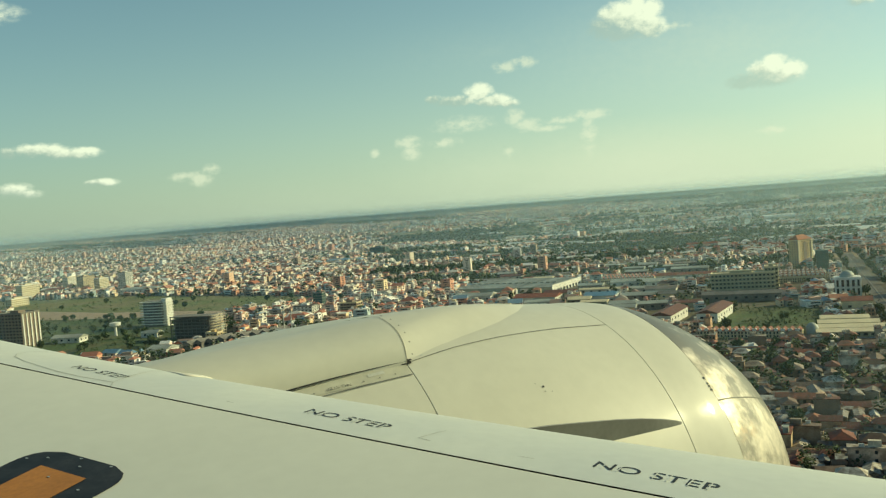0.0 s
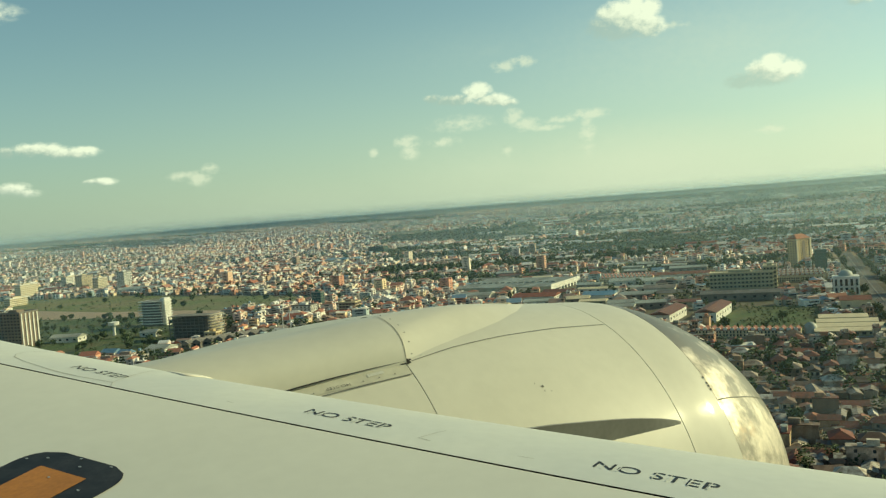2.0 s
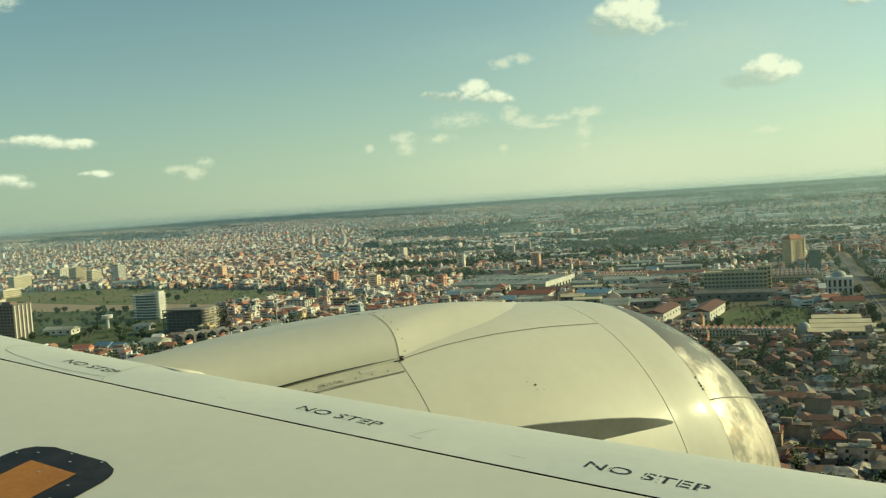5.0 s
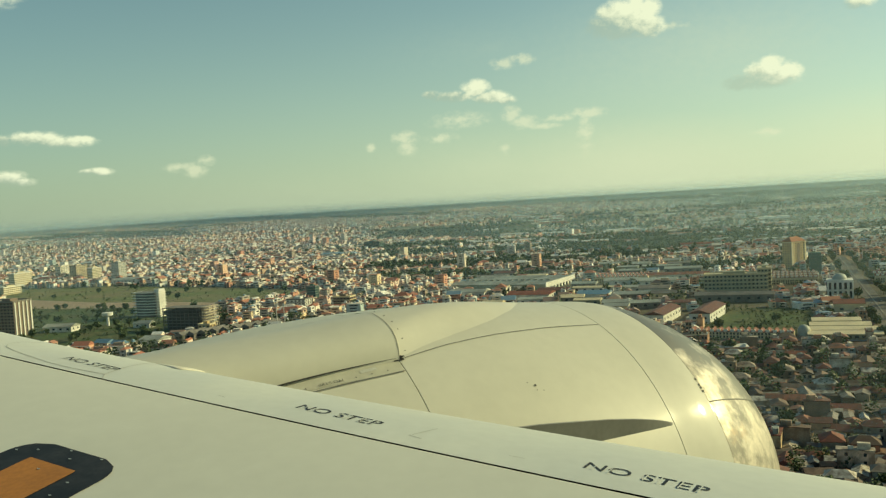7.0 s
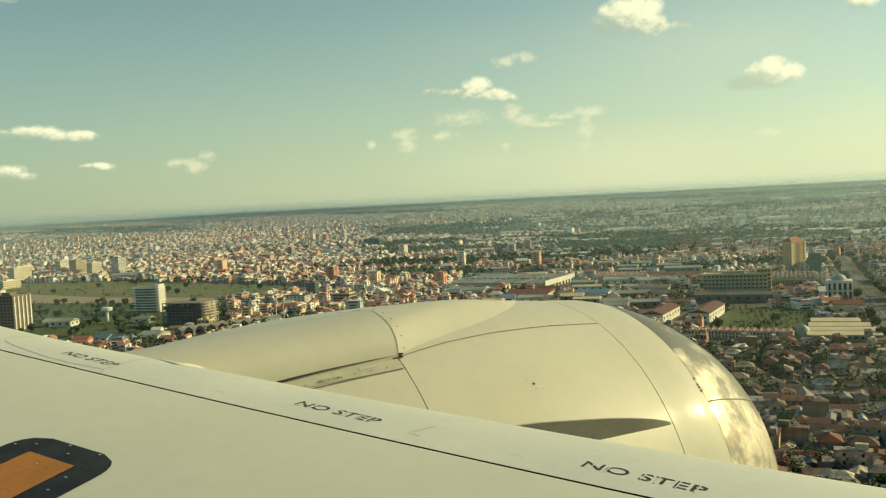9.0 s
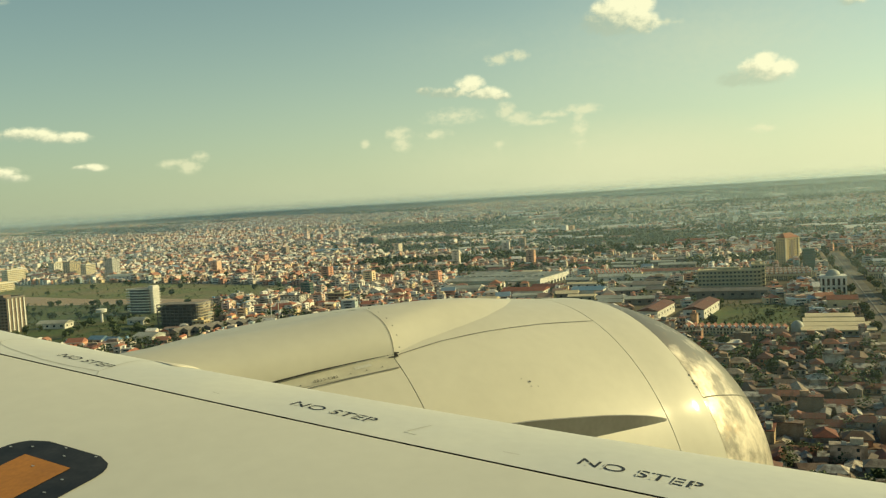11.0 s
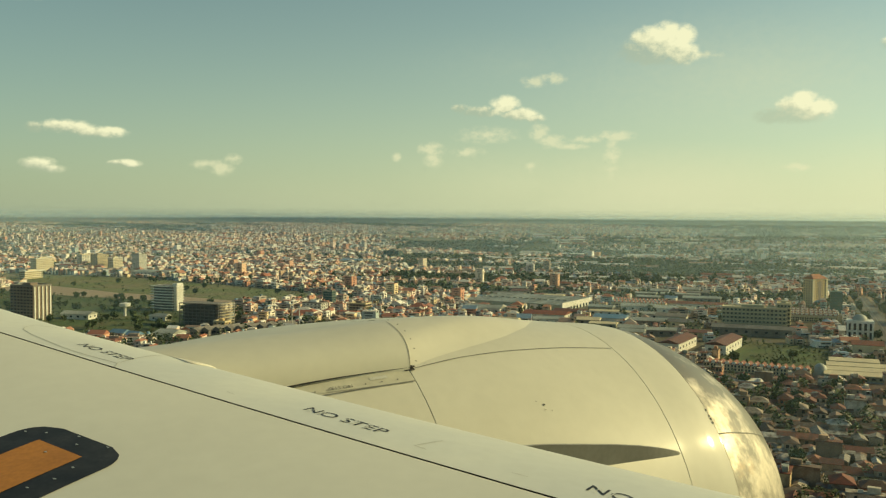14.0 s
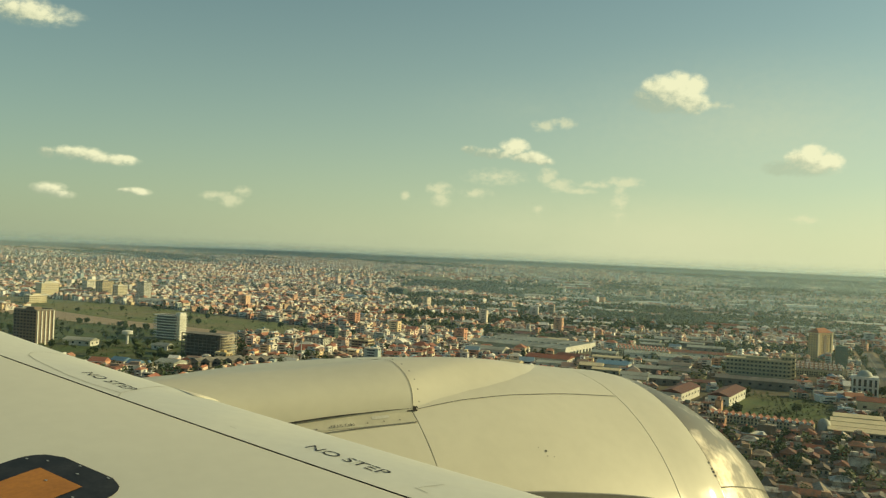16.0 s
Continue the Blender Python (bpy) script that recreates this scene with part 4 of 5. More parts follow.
# fine joints on the slat
wing_line("slat_joint", [(0.70, 2.19), (0.646, 2.241), (0.42, 2.32), (0.25, 2.39)], 0.005, M_FAINT)
wing_line("panel_joint", [(0.646, 2.241), (0.66, 2.45), (0.655, 2.62), (0.63, 2.80), (0.605, 2.95), (0.57, 3.07), (0.52, 3.13), (0.46, 3.16), (0.40, 3.17), (0.33, 3.15)], 0.005, M_FAINT)
wing_line("panel_joint", [(0.588, 0.653), (0.467, 0.62)], 0.004, M_FAINT)
wing_line("scratch", [(0.60, 0.66), (0.61, 0.60)], 0.004, M_FAINT)
wing_line("scratch", [(0.60, 1.60), (0.608, 1.55)], 0.003, M_FAINT)
wing_line("scratch", [(0.60, 0.26), (0.597, 0.20)], 0.003, M_FAINT)

# small cream fairing where the pylon meets the slat
rows = []
for k in range(25):
    q = k / 24
    s = 2.46 - 0.34 * q
    w = min(1, q / 0.8) ** 1.2 * math.sqrt(max(0.0, 1 - (max(0.0, q - 0.82) / 0.18) ** 2))
    base = 0.205 + 0.01 * q
    rows.append([skin(max(0.02, base - 0.085 * w * math.cos(math.pi * j / 12)), s, 0.001 + 0.009 * w * math.sin(math.pi * j / 12) ** 0.7) for j in range(13)])
part("slat_fairing", Shape().grid(rows), M_FAIR, wing, "small cream fairing with a worn tip", smooth=True)
part("fairing_mark", Shape().add([skin(0.225 + 0.008 * a, 2.185 + 0.016 * b, 0.0085) for a, b in dot], [tuple(range(10))]), M_LINE, wing)

# nacelle: x forward, y outboard, z up from the inlet seam's centre
NAC_SIZE = 1.35
NAC = Matrix.Translation((0.547 * NAC_SIZE, 4.988 * NAC_SIZE, -1.726 * NAC_SIZE + ALT)) @ Matrix(((0.8523, -0.5227, 0.0188, 0), (0.5226, 0.8525, 0.0115, 0), (-0.0220, 0.0, 0.9998, 0), (0, 0, 0, 1))) @ Matrix.Scale(NAC_SIZE, 4)
STATIONS = ((-3.3, 0.80), (-2.7, 0.98), (-2.2, 1.085), (-1.75, 1.145), (-1.277, 1.174), (-0.9, 1.177), (-0.6, 1.166), (-0.3, 1.147), (0.0, 1.12), (0.16, 1.107), (0.32, 1.09))


def radius(s):
    if s > 0.32:
        x = min((s - 0.32) / 0.721, 1)
        return 0.721 + 0.369 * max(0, 1 - x ** 1.317) ** (1 / 1.317)
    for (a, ra), (b, rb) in zip(STATIONS, STATIONS[1:]):
        if s <= b:
            q = (s - a) / (b - a)
            return ra + (rb - ra) * max(q, 0)
    return 1.09


# smooth the profile a little
def radius_soft(s):
    return radius(s) if s > 0.28 else sum(radius(s + d) for d in (-0.15, -0.075, 0, 0.075 if s < 0.2 else 0, 0.15 if s < 0.1 else 0)) / 5


def round_at(s, ang, lift=0.0):
    r = radius_soft(s) + lift
    return Vector((s, r * math.sin(ang), r * math.cos(ang)))


def revolve(ss, lift=0.0, n=112):
    return [[round_at(s, 2 * math.pi * k / n, lift) for k in range(n)] for s in ss]


def span(a, b, n):
    return [a + (b - a) * k / n for k in range(n + 1)]


core = Shape().grid(revolve(span(-3.2, 0.34, 24), -0.025, 72), close=True)
engine = part("engine", core, M_GAP, plane, "turbofan engine with pale grey cowls and a bare metal lip", smooth=True)
engine.matrix_basis = NAC
GAP = 0.0022


def cowl(name, a, b, n, label, mat):
    ss = [a, a + 0.0003, a + 0.0010] + span(a + 0.01, b - 0.01, n) + [b - 0.0010, b - 0.0003, b]
    rows = revolve(ss)
    rows[0] = [Vector((p.x, p.y * 0.985, p.z * 0.985)) for p in rows[0]]
    rows[-1] = [Vector((p.x, p.y * 0.985, p.z * 0.985)) for p in rows[-1]]
    return part(name, Shape().grid(rows, close=True), mat, engine, label, smooth=True)


cowl("reverser_cowl", -3.2, -1.277 - 0.0035, 14, "aft cowl", M_COWL)
cowl("fan_cowl", -1.277 + 0.001, -GAP, 16, "fan cowl", M_COWL)
cowl("inlet_cowl", GAP, 0.32 - 0.001, 6, "inlet cowl", M_COWL)
lip_s = [0.321 + 0.72 * (1 - (1 - k / 26) ** 2) for k in range(27)]
rows = revolve(lip_s)
for x, r in ((1.02, 0.70), (0.95, 0.685), (0.8, 0.675), (0.5, 0.69), (0.0, 0.74)):
    rows.append([Vector((x, r * math.sin(2 * math.pi * k / 112), r * math.cos(2 * math.pi * k / 112))) for k in range(112)])
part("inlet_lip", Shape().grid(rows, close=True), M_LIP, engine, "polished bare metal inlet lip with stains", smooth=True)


def round_line(name, pts, width, mat, lift=0.002, steps=12, parent=None):
    q = []
    for (a, b), (c, d) in zip(pts, pts[1:]):
        q += [(a + (c - a) * k / steps, b + (d - b) * k / steps) for k in range(steps)]
    q.append(pts[-1])
    p = [round_at(s, radians(g), lift) for s, g in q]
    return part(name, ribbon(p, [Vector((0, v.y, v.z)).normalized() for v in p], width), mat, parent or engine)


round_line("cowl_joint", [(-1.262, -29.2), (-1.0, -26.6), (-0.7, -24.7), (-0.35, -23.3), (-0.004, -22.8)], 0.0045, M_LINE)
round_line("cowl_gap", [(-1.25, -29.0), (-1.52, -29.6), (-1.80, -30.4), (-2.2, -31.6)], 0.011, M_GAP, 0.012)
s = Shape().grid([[round_at(a, radians(b + 0.5 * (a + 1.277)), 0.003) for b in (-29.8, -31, -32, -33.1)] for a in span(-2.2, -1.285, 14)])
part("cowl_strip", s, M_STRIP, engine, "yellowed strip between cowl and pylon", smooth=True)
round_line("cowl_joint", [(-1.284, -33.1), (-1.685, -33.9), (-2.1, -34.8)], 0.006, M_LINE, 0.004)
part("corner_gap", Shape().grid([[round_at(a, radians(b), 0.005) for b in (-28.2, -29.0, -29.9)] for a in span(-1.305, -1.255, 4)]), M_GAP, engine)
round_line("lip_joint", [(0.322, -53.5), (0.6, -52.8), (0.8, -52.0), (0.95, -51.5)], 0.006, M_LINE)
round_line("stencil_bar", [(-1.40, -30.9), (-1.48, -31.1)], 0.018, M_FAINT, 0.005)
v = [round_at(-1.68 + 0.11 * (1 - a), radians(-32.9 + 0.8 * (1 - b)), 0.006) for a, b in LETTERS[0]]
part("lettering", Shape().add(v, LETTERS[1]), M_LINE, engine, "small inverted words NO STEP")


def round_dot(s, ang, r, mat, name="fastener", lift=0.003):
    c = round_at(s, radians(ang), lift)
    n = Vector((0, c.y, c.z)).normalized()
    t = Vector((1, 0, 0)).cross(n)
    part(name, Shape().add([c + Vector((1, 0, 0)) * r * a + t * r * b for a, b in dot], [tuple(range(10))]), mat, engine)


round_dot(-0.705, -42.6, 0.0055, M_GAP, "latch")
for s, g in ((-0.71, -43.9), (-0.675, -44.2), (-0.74, -41.6)):
    round_dot(s, g, 0.003, M_LINE)
for k in range(7):
    round_dot(-1.36 - 0.075 * k, -32.2 - 0.12 * k, 0.004, M_LINE, lift=0.006)
for k in range(9):
    round_dot(-1.18 + 0.13 * k, -27.6 + 0.5 * k, 0.0035, M_FAINT)
for k, g in enumerate((-46.5, -48.3, -49.2, -50.3)):
    round_dot(0.315, g, 0.0065, M_GAP, "lip_nick")

# strake: a fin that stands on the cowl, leans up and grows aft
STRAKE = ((0.0, 0.0), (-0.06, 0.018), (-0.15, 0.040), (-0.3, 0.068), (-0.46, 0.092), (-0.87, 0.142), (-1.15, 0.165), (-1.25, 0.16))


def table(rows_, s):
    for (a, p), (b, q) in zip(rows_, rows_[1:]):
        if b <= s <= a:
            return p + (q - p) * (s - a) / (b - a)
    return rows_[-1][1] if s < rows_[-1][0] else rows_[0][1]


rows = []
for s in span(-0.012, -1.25, 30):
    g = radians(-57.6 + 0.5 * s)
    h = table(STRAKE, s)
    base = round_at(s, g, -0.012)
    up = Vector((0, math.sin(g + radians(36)), math.cos(g + radians(36))))
    side = Vector((0, up.z, -up.y)) * 0.006
    tip = base + up * (h + 0.012)
    rows.append([base - side * 2.2, tip - side * 0.6, tip + side * 0.6, base + side * 2.2])
part("strake", Shape().grid(rows), M_STRAKE_SHADE, engine, "thin fin on the cowl")

# pylon fairing along the top of the nacelle
WIDTHS = ((-1.0, 0.58), (-1.277, 0.58), (-1.8, 0.578), (-2.4, 0.55), (-3.4, 0.40))
HEIGHTS = ((-0.8, 1.22), (-1.277, 1.222), (-1.7, 1.185), (-2.2, 1.155), (-2.6, 1.12), (-3.4, 0.95))


def table_soft(rows_, s, d=0.09):
    return (table(rows_, s) * 2 + table(rows_, s - d) + table(rows_, s + d)) / 4


EDGE = ((-0.25, 4.0), (-0.387, 12.5), (-0.607, 19.2), (-0.783, 22.4), (-1.003, 25.4), (-1.277, 29.3), (-1.4, 29.6))
SWELL = ((-0.25, 0.0), (-0.40, 0.018), (-0.6, 0.038), (-0.8, 0.050), (-1.0, 0.055), (-1.277, 0.056), (-1.4, 0.056))
rows = []
for s in span(-0.25, -1.274, 30):
    wide, rise = table_soft(EDGE, s, 0.05), table_soft(SWELL, s, 0.08)
    soft = 0.30 + 0.38 * min(1, max(0, (s + 1.277) / 0.75))
    row = []
    for k in range(45):
        g = -1.06 + 2.12 * k / 44
        q = min(1, max(0, (1.03 - abs(g)) / soft))
        fall = min(1, max(0, (0.02 - g) / 0.5))
        row.append(round_at(s, radians(wide * g), -0.006 + (rise + 0.008) * q * q * (3 - 2 * q) * fall * fall * (3 - 2 * fall)))
    rows.append(row)
front = rows
rows = []
for s in span(-1.277, -3.3, 30):
    w, h = table_soft(WIDTHS, s, 0.04), table_soft(HEIGHTS, s)
    base = math.sqrt(max(radius_soft(s) ** 2 - w * w, 0.01)) - 0.03
    row = []
    for k in range(45):
        a = math.pi * k / 44
        c, d = math.cos(a), math.sin(a)
        y = -w * math.copysign(abs(c) ** (2 / 3.2), c)
        row.append(Vector((s, y, base + (h - base) * abs(d) ** (2 / 3.2) - 0.16 * max(0, y + 0.33))))
    rows.append(row)
pylon = part("pylon", Shape().grid(front).grid(rows), M_COWL, plane, "smooth pylon fairing over the engine", smooth=True)
pylon.matrix_basis = NAC
seam = rows[0]
ns = [Vector((0, p.y * 0.6, p.z - 0.7)).normalized() for p in seam]
part("pylon_joint", ribbon([p + n * 0.002 for p, n in zip(seam, ns)][0:23], ns[0:23], 0.003), M_LINE, pylon)
for k in range(2, 20, 3):
    c, n = seam[k] + Vector((0.03, 0, 0)), ns[k]
    t = Vector((1, 0, 0)).cross(n).normalized()
    part("fastener", Shape().add([c + n * 0.004 + Vector((1, 0, 0)) * 0.004 * a + t * 0.004 * b for a, b in dot], [tuple(range(10))]), M_LINE, pylon)


# ---- trees ----
def leaf_blob(shape, c, r, rnd, n):
    """Small leaf clumps scattered in a ball, each a bent pair of faces."""
    for _ in range(n):
        d = Vector((rnd.gauss(0, 1), rnd.gauss(0, 1), rnd.gauss(0, 0.8))).normalized() * r * (0.55 + 0.5 * rnd.random())
        p = c + d
        a = Vector((rnd.gauss(0, 1), rnd.gauss(0, 1), rnd.gauss(0, 0.6))).normalized() * r * (0.3 + 0.25 * rnd.random())
        b = a.cross(Vector((rnd.gauss(0, 1), rnd.gauss(0, 1), rnd.gauss(0, 1)))).normalized() * a.length
        shape.add([p - a, p + b * 0.8, p + a, p - b * 0.7 + d * 0.15], [(0, 1, 2), (0, 2, 3)])


def tree_kind(seed, height, spread):
    rnd = random.Random(seed)
    t = thing("tree", "broad dark green tree standing among houses", "tree", group="trees", at=at(0, 0))
    tr, cr = Shape(), Shape()
    rows = [[(r * math.cos(a * math.pi / 4), r * math.sin(a * math.pi / 4), z) for a in range(8)] for z, r in ((0, 0.4), (height * 0.3, 0.28), (height * 0.55, 0.16))]
    tr.grid(rows, close=True)
    for k in range(9):
        a = rnd.random() * 6.28
        c = Vector((math.cos(a) * spread * 0.5 * rnd.random(), math.sin(a) * spread * 0.5 * rnd.random(), height * (0.5 + 0.42 * rnd.random())))
        tr.add([(0, 0.12, height * 0.35), (0, -0.12, height * 0.35), (c.x, c.y, c.z), (0.15, 0, height * 0.33)], [(0, 1, 2), (1, 3, 2), (3, 0, 2)])
        leaf_blob(cr, c, spread * (0.26 + 0.12 * rnd.random()), rnd, 42)
    part("trunk", tr, M_TRUNK, t)
    part("crown", cr, M_LEAF, t)
    return t


rnd = random.Random(7)
KINDS = [tree_kind(100 + k, 6 + 1.3 * k, 5 + 1.0 * k) for k in range(4)]
spots = []
for poly, n in ((FIELD, 4), (PARK, 105), (MEADOW, 14)):
    xs, ys = [p[0] for p in poly], [p[1] for p in poly]
    while n:
        x, y = rnd.uniform(min(xs), max(xs)), rnd.uniform(min(ys), max(ys))
        if inside((x, y), poly) and all((x - a) ** 2 + (y - b) ** 2 > (r * 0.8) ** 2 for a, b, r in KEEP_CLEAR):
            spots.append((x, y))
            n -= 1
for k in range(84):
    t = rnd.random() * 4.999
    a, b = Vector(BOULEVARD[int(t)]), Vector(BOULEVARD[int(t) + 1])
    p, d = a + (b - a) * (t % 1), (b - a).normalized()
    off = rnd.choice((-13, 13))
    spots.append((p.x - d.y * off, p.y + d.x * off))
while len(spots) < 300:
    y = rnd.uniform(290, 820)
    x = rnd.uniform(0.10 * y, 0.62 * y)
    if free(x, y, 3):
        spots.append((x, y))
for k, (x, y) in enumerate(spots):
    m = Matrix.Translation((x, y, 0)) @ Matrix.Rotation(rnd.random() * 6.28, 4, "Z")
    if k < 4:
        KINDS[k].matrix_basis = m
    else:
        copy_thing(KINDS[rnd.randrange(4)], m)


# ---- houses near the lane and the boulevard, one by one ----
def house_kind(w, d, storeys, roof):
    h = storeys * 3.3
    words = {"hip": "low house with a hipped tile roof", "gable": "house with a pitched sheet roof", "flat": "flat-roofed concrete shophouse with balconies"}
    o = thing("house", words[roof], "house", group="houses by the boulevard", at=at(0, 0))
    part("wall", Shape().box(-w / 2, w / 2, -d / 2, d / 2, 0, h), M_HWALL, o)
    if roof == "flat":
        part("roof", Shape().box(-w / 2 - 0.3, w / 2 + 0.3, -d / 2 - 0.3, d / 2 + 0.3, h, h + 0.35), M_HROOF, o)
        part("roof_cabin", Shape().box(-w * 0.3, w * 0.2, d * 0.05, d * 0.4, h + 0.35, h + 2.8), M_HWALL, o)
        part("water_tank", Shape().box(w * 0.25, w * 0.4, -d * 0.2, -d * 0.05, h + 0.35, h + 1.7), M_MAST, o)
    else:
        part("roof", Shape().gable(-w / 2, w / 2, -d / 2, d / 2, h, h + min(w, d) * 0.3, hip=min(w, d) * 0.45 if roof == "hip" else 0, over=0.8), M_HROOF, o)
    for k in range(storeys):
        if k and roof == "flat":
            part("balcony", Shape().box(-w / 2, w / 2, -d / 2 - 1.1, -d / 2, k * 3.3 - 0.15, k * 3.3 + 0.05).box(-w / 2, w / 2, -d / 2 - 1.1, -d / 2 - 1.0, k * 3.3 + 0.05, k * 3.3 + 0.9), M_HWALL, o)
        for j in range(max(2, int(w / 3.5))):
            c = -w / 2 + (j + 0.5) * w / max(2, int(w / 3.5))
            part("window", Shape().box(c - 0.8, c + 0.8, -d / 2 - 0.06, -d / 2 + 0.06, k * 3.3 + 0.6, k * 3.3 + 2.5), M_WINDOW, o)
        for j in range(max(1, int(d / 5))):
            c = -d / 2 + (j + 0.5) * d / max(1, int(d / 5))
            part("window", Shape().box(w / 2 - 0.06, w / 2 + 0.06, c - 0.6, c + 0.6, k * 3.3 + 1.0, k * 3.3 + 2.4), M_WINDOW, o)
    return o


HOUSES = [house_kind(*a) for a in ((7, 10, 2, "hip"), (5, 12, 3, "flat"), (10, 7, 1, "gable"), (4.6, 14, 3, "flat"), (13, 7, 1, "gable"), (8, 9, 1, "hip"), (6, 17, 1, "gable"), (9, 11, 2, "hip"), (20, 8, 1, "gable"), (6, 9, 2, "gable"))]
rnd = random.Random(21)
houses = []
tries = 0
while len(houses) < 300 and tries < 20000:
    tries += 1
    y = 225 + 520 * rnd.random() ** 0.85
    x = rnd.uniform(0.16 * y, 0.64 * y)
    if not free(x, y, 3) or any((x - a) ** 2 + (y - b) ** 2 < 11.5 ** 2 for a, b in houses):
        continue
    k = len(houses)
    m = at(x, y, 0, rnd.choice((0, 0, 90, 180, -90)) + rnd.gauss(0, 5))
    if k < len(HOUSES):
        HOUSES[k].matrix_basis = m
    else:
        copy_thing(HOUSES[rnd.randrange(len(HOUSES))], m)
    houses.append((x, y))
HOUSE_ZONE = set((int(x // 14), int(y // 14)) for x, y in houses)

# ---- the rest of the city, past counting ----
rng = np.random.default_rng(5)


def arrays_mesh(name, verts, quads, tris, mat):
    """One mesh from arrays of corners, four-sided and three-sided faces."""
    me = bpy.data.meshes.new(name)
    nq, nt_ = len(quads), len(tris)
    me.vertices.add(len(verts))
    me.vertices.foreach_set("co", verts.astype(np.float32).ravel())
    me.loops.add(nq * 4 + nt_ * 3)
    me.loops.foreach_set("vertex_index", np.concatenate([quads.ravel(), tris.ravel()]).astype(np.int32))
    me.polygons.add(nq + nt_)
    me.polygons.foreach_set("loop_start", np.concatenate([np.arange(nq) * 4, nq * 4 + np.arange(nt_) * 3]).astype(np.int32))
    me.polygons.foreach_set("use_smooth", np.zeros(nq + nt_, dtype=bool))
    me.materials.append(mat)
    me.update(calc_edges=True)
    return me


class Crowd:
    """Many copies of small unit shapes, stretched, turned and set down in one mesh."""

    def __init__(self):
        self.v, self.q, self.t, self.n = [], [], [], 0

    def put(self, unit, quads, tris, size, turn, place):
        k, m = len(unit), len(size)
        if m == 0:
            return
        p = np.asarray(unit, float)[None] * size[:, None, :]
        c, s_ = np.cos(turn)[:, None], np.sin(turn)[:, None]
        out = np.stack([p[..., 0] * c - p[..., 1] * s_, p[..., 0] * s_ + p[..., 1] * c, p[..., 2]], -1) + place[:, None, :]
        base = (self.n + np.arange(m) * k)[:, None, None]
        self.v.append(out.reshape(-1, 3))
        if quads:
            self.q.append((np.asarray(quads)[None] + base).reshape(-1, 4))
        if tris:
            self.t.append((np.asarray(tris)[None] + base).reshape(-1, 3))
        self.n += m * k

    def done(self, name, mat, label, category):
        q = np.concatenate(self.q) if self.q else np.zeros((0, 4), int)
        t = np.concatenate(self.t) if self.t else np.zeros((0, 3), int)
        ob = new(name, arrays_mesh(name, np.concatenate(self.v), q, t, mat))
        return tagged(ob, label, category, kind="stuff")


BOX = [(-.5, -.5, 0), (.5, -.5, 0), (.5, .5, 0), (-.5, .5, 0), (-.5, -.5, 1), (.5, -.5, 1), (.5, .5, 1), (-.5, .5, 1)]
BOX_Q = [(0, 1, 5, 4), (1, 2, 6, 5), (2, 3, 7, 6), (3, 0, 4, 7), (4, 5, 6, 7)]
PITCH = [(-.5, -.5, 0), (.5, -.5, 0), (.5, .5, 0), (-.5, .5, 0), (0, -.5, 1), (0, .5, 1)]
PITCH_Q, PITCH_T = [(1, 2, 5, 4), (3, 0, 4, 5), (0, 3, 2, 1)], [(0, 1, 4), (2, 3, 5)]
HIP = [(-.5, -.5, 0), (.5, -.5, 0), (.5, .5, 0), (-.5, .5, 0), (0, -.15, 1), (0, .15, 1)]
FRONT = [(-.5, 0, 0), (.5, 0, 0), (.5, 0, 1), (-.5, 0, 1)]
SIDE = [(0, -.5, 0), (0, .5, 0), (0, .5, 1), (0, -.5, 1)]


def built_up(x, y):
    """How dense the plain is: packed to the west, green and open to the north-east, in long bands."""
    az, r = math.degrees(math.atan2(x, y)), math.hypot(x, y)
    n = noise.noise(Vector((x * 0.0021, y * 0.0018, 3.3))) + 0.5 * noise.noise(Vector((x * 0.006, y * 0.006, 9.1)))
    band = noise.noise(Vector((x * 0.0011, (y + 0.25 * x) * 0.0052, 6.2)))
    east = min(1, max(0, (az + 2) / 14)) * min(1, max(0, (r - 1250) / 500))
    d = 0.76 + 0.42 * n + 0.34 * band - east * (0.42 - 0.55 * band) - max(0, (r - 3300) / 1100)
    return d


def belt(x, y):
    """Long belts of trees east of the centre and along the skyline."""
    r = math.hypot(x, y)
    if r < 1300 or (x < -0.08 * y and r < 3000):
        return False
    return noise.noise(Vector((x * 0.0011, (y + 0.25 * x) * 0.0052, 6.2))) < -0.16


# fields and plots far out, long and thin under the skyline
rows_p = []
while len(rows_p) < 330:
    r = 1700 + 3000 * rng.random() ** 0.8
    a = radians(rng.uniform(-31, 34))
    x, y = r * math.sin(a), r * math.cos(a)
    if (a > 0.05 or r > 3000) and free(x, y, 60):
        rows_p.append((x, y, r, a))
Q = np.array(rows_p)
QF = np.array([far_scale(r) for r in Q[:, 2]])
qw, qd = rng.uniform(60, 320, len(Q)) * QF, rng.uniform(25, 80, len(Q)) * QF
OPEN = set()
for k in range(len(Q)):
    c, s_ = math.cos(-Q[k, 3]), math.sin(-Q[k, 3])
    for i in np.arange(-qw[k] / 2, qw[k] / 2, 8):
        for j in np.arange(-qd[k] / 2, qd[k] / 2, 8):
            OPEN.add((int((Q[k, 0] + i * c - j * s_) // 12), int((Q[k, 1] + i * s_ + j * c) // 12)))

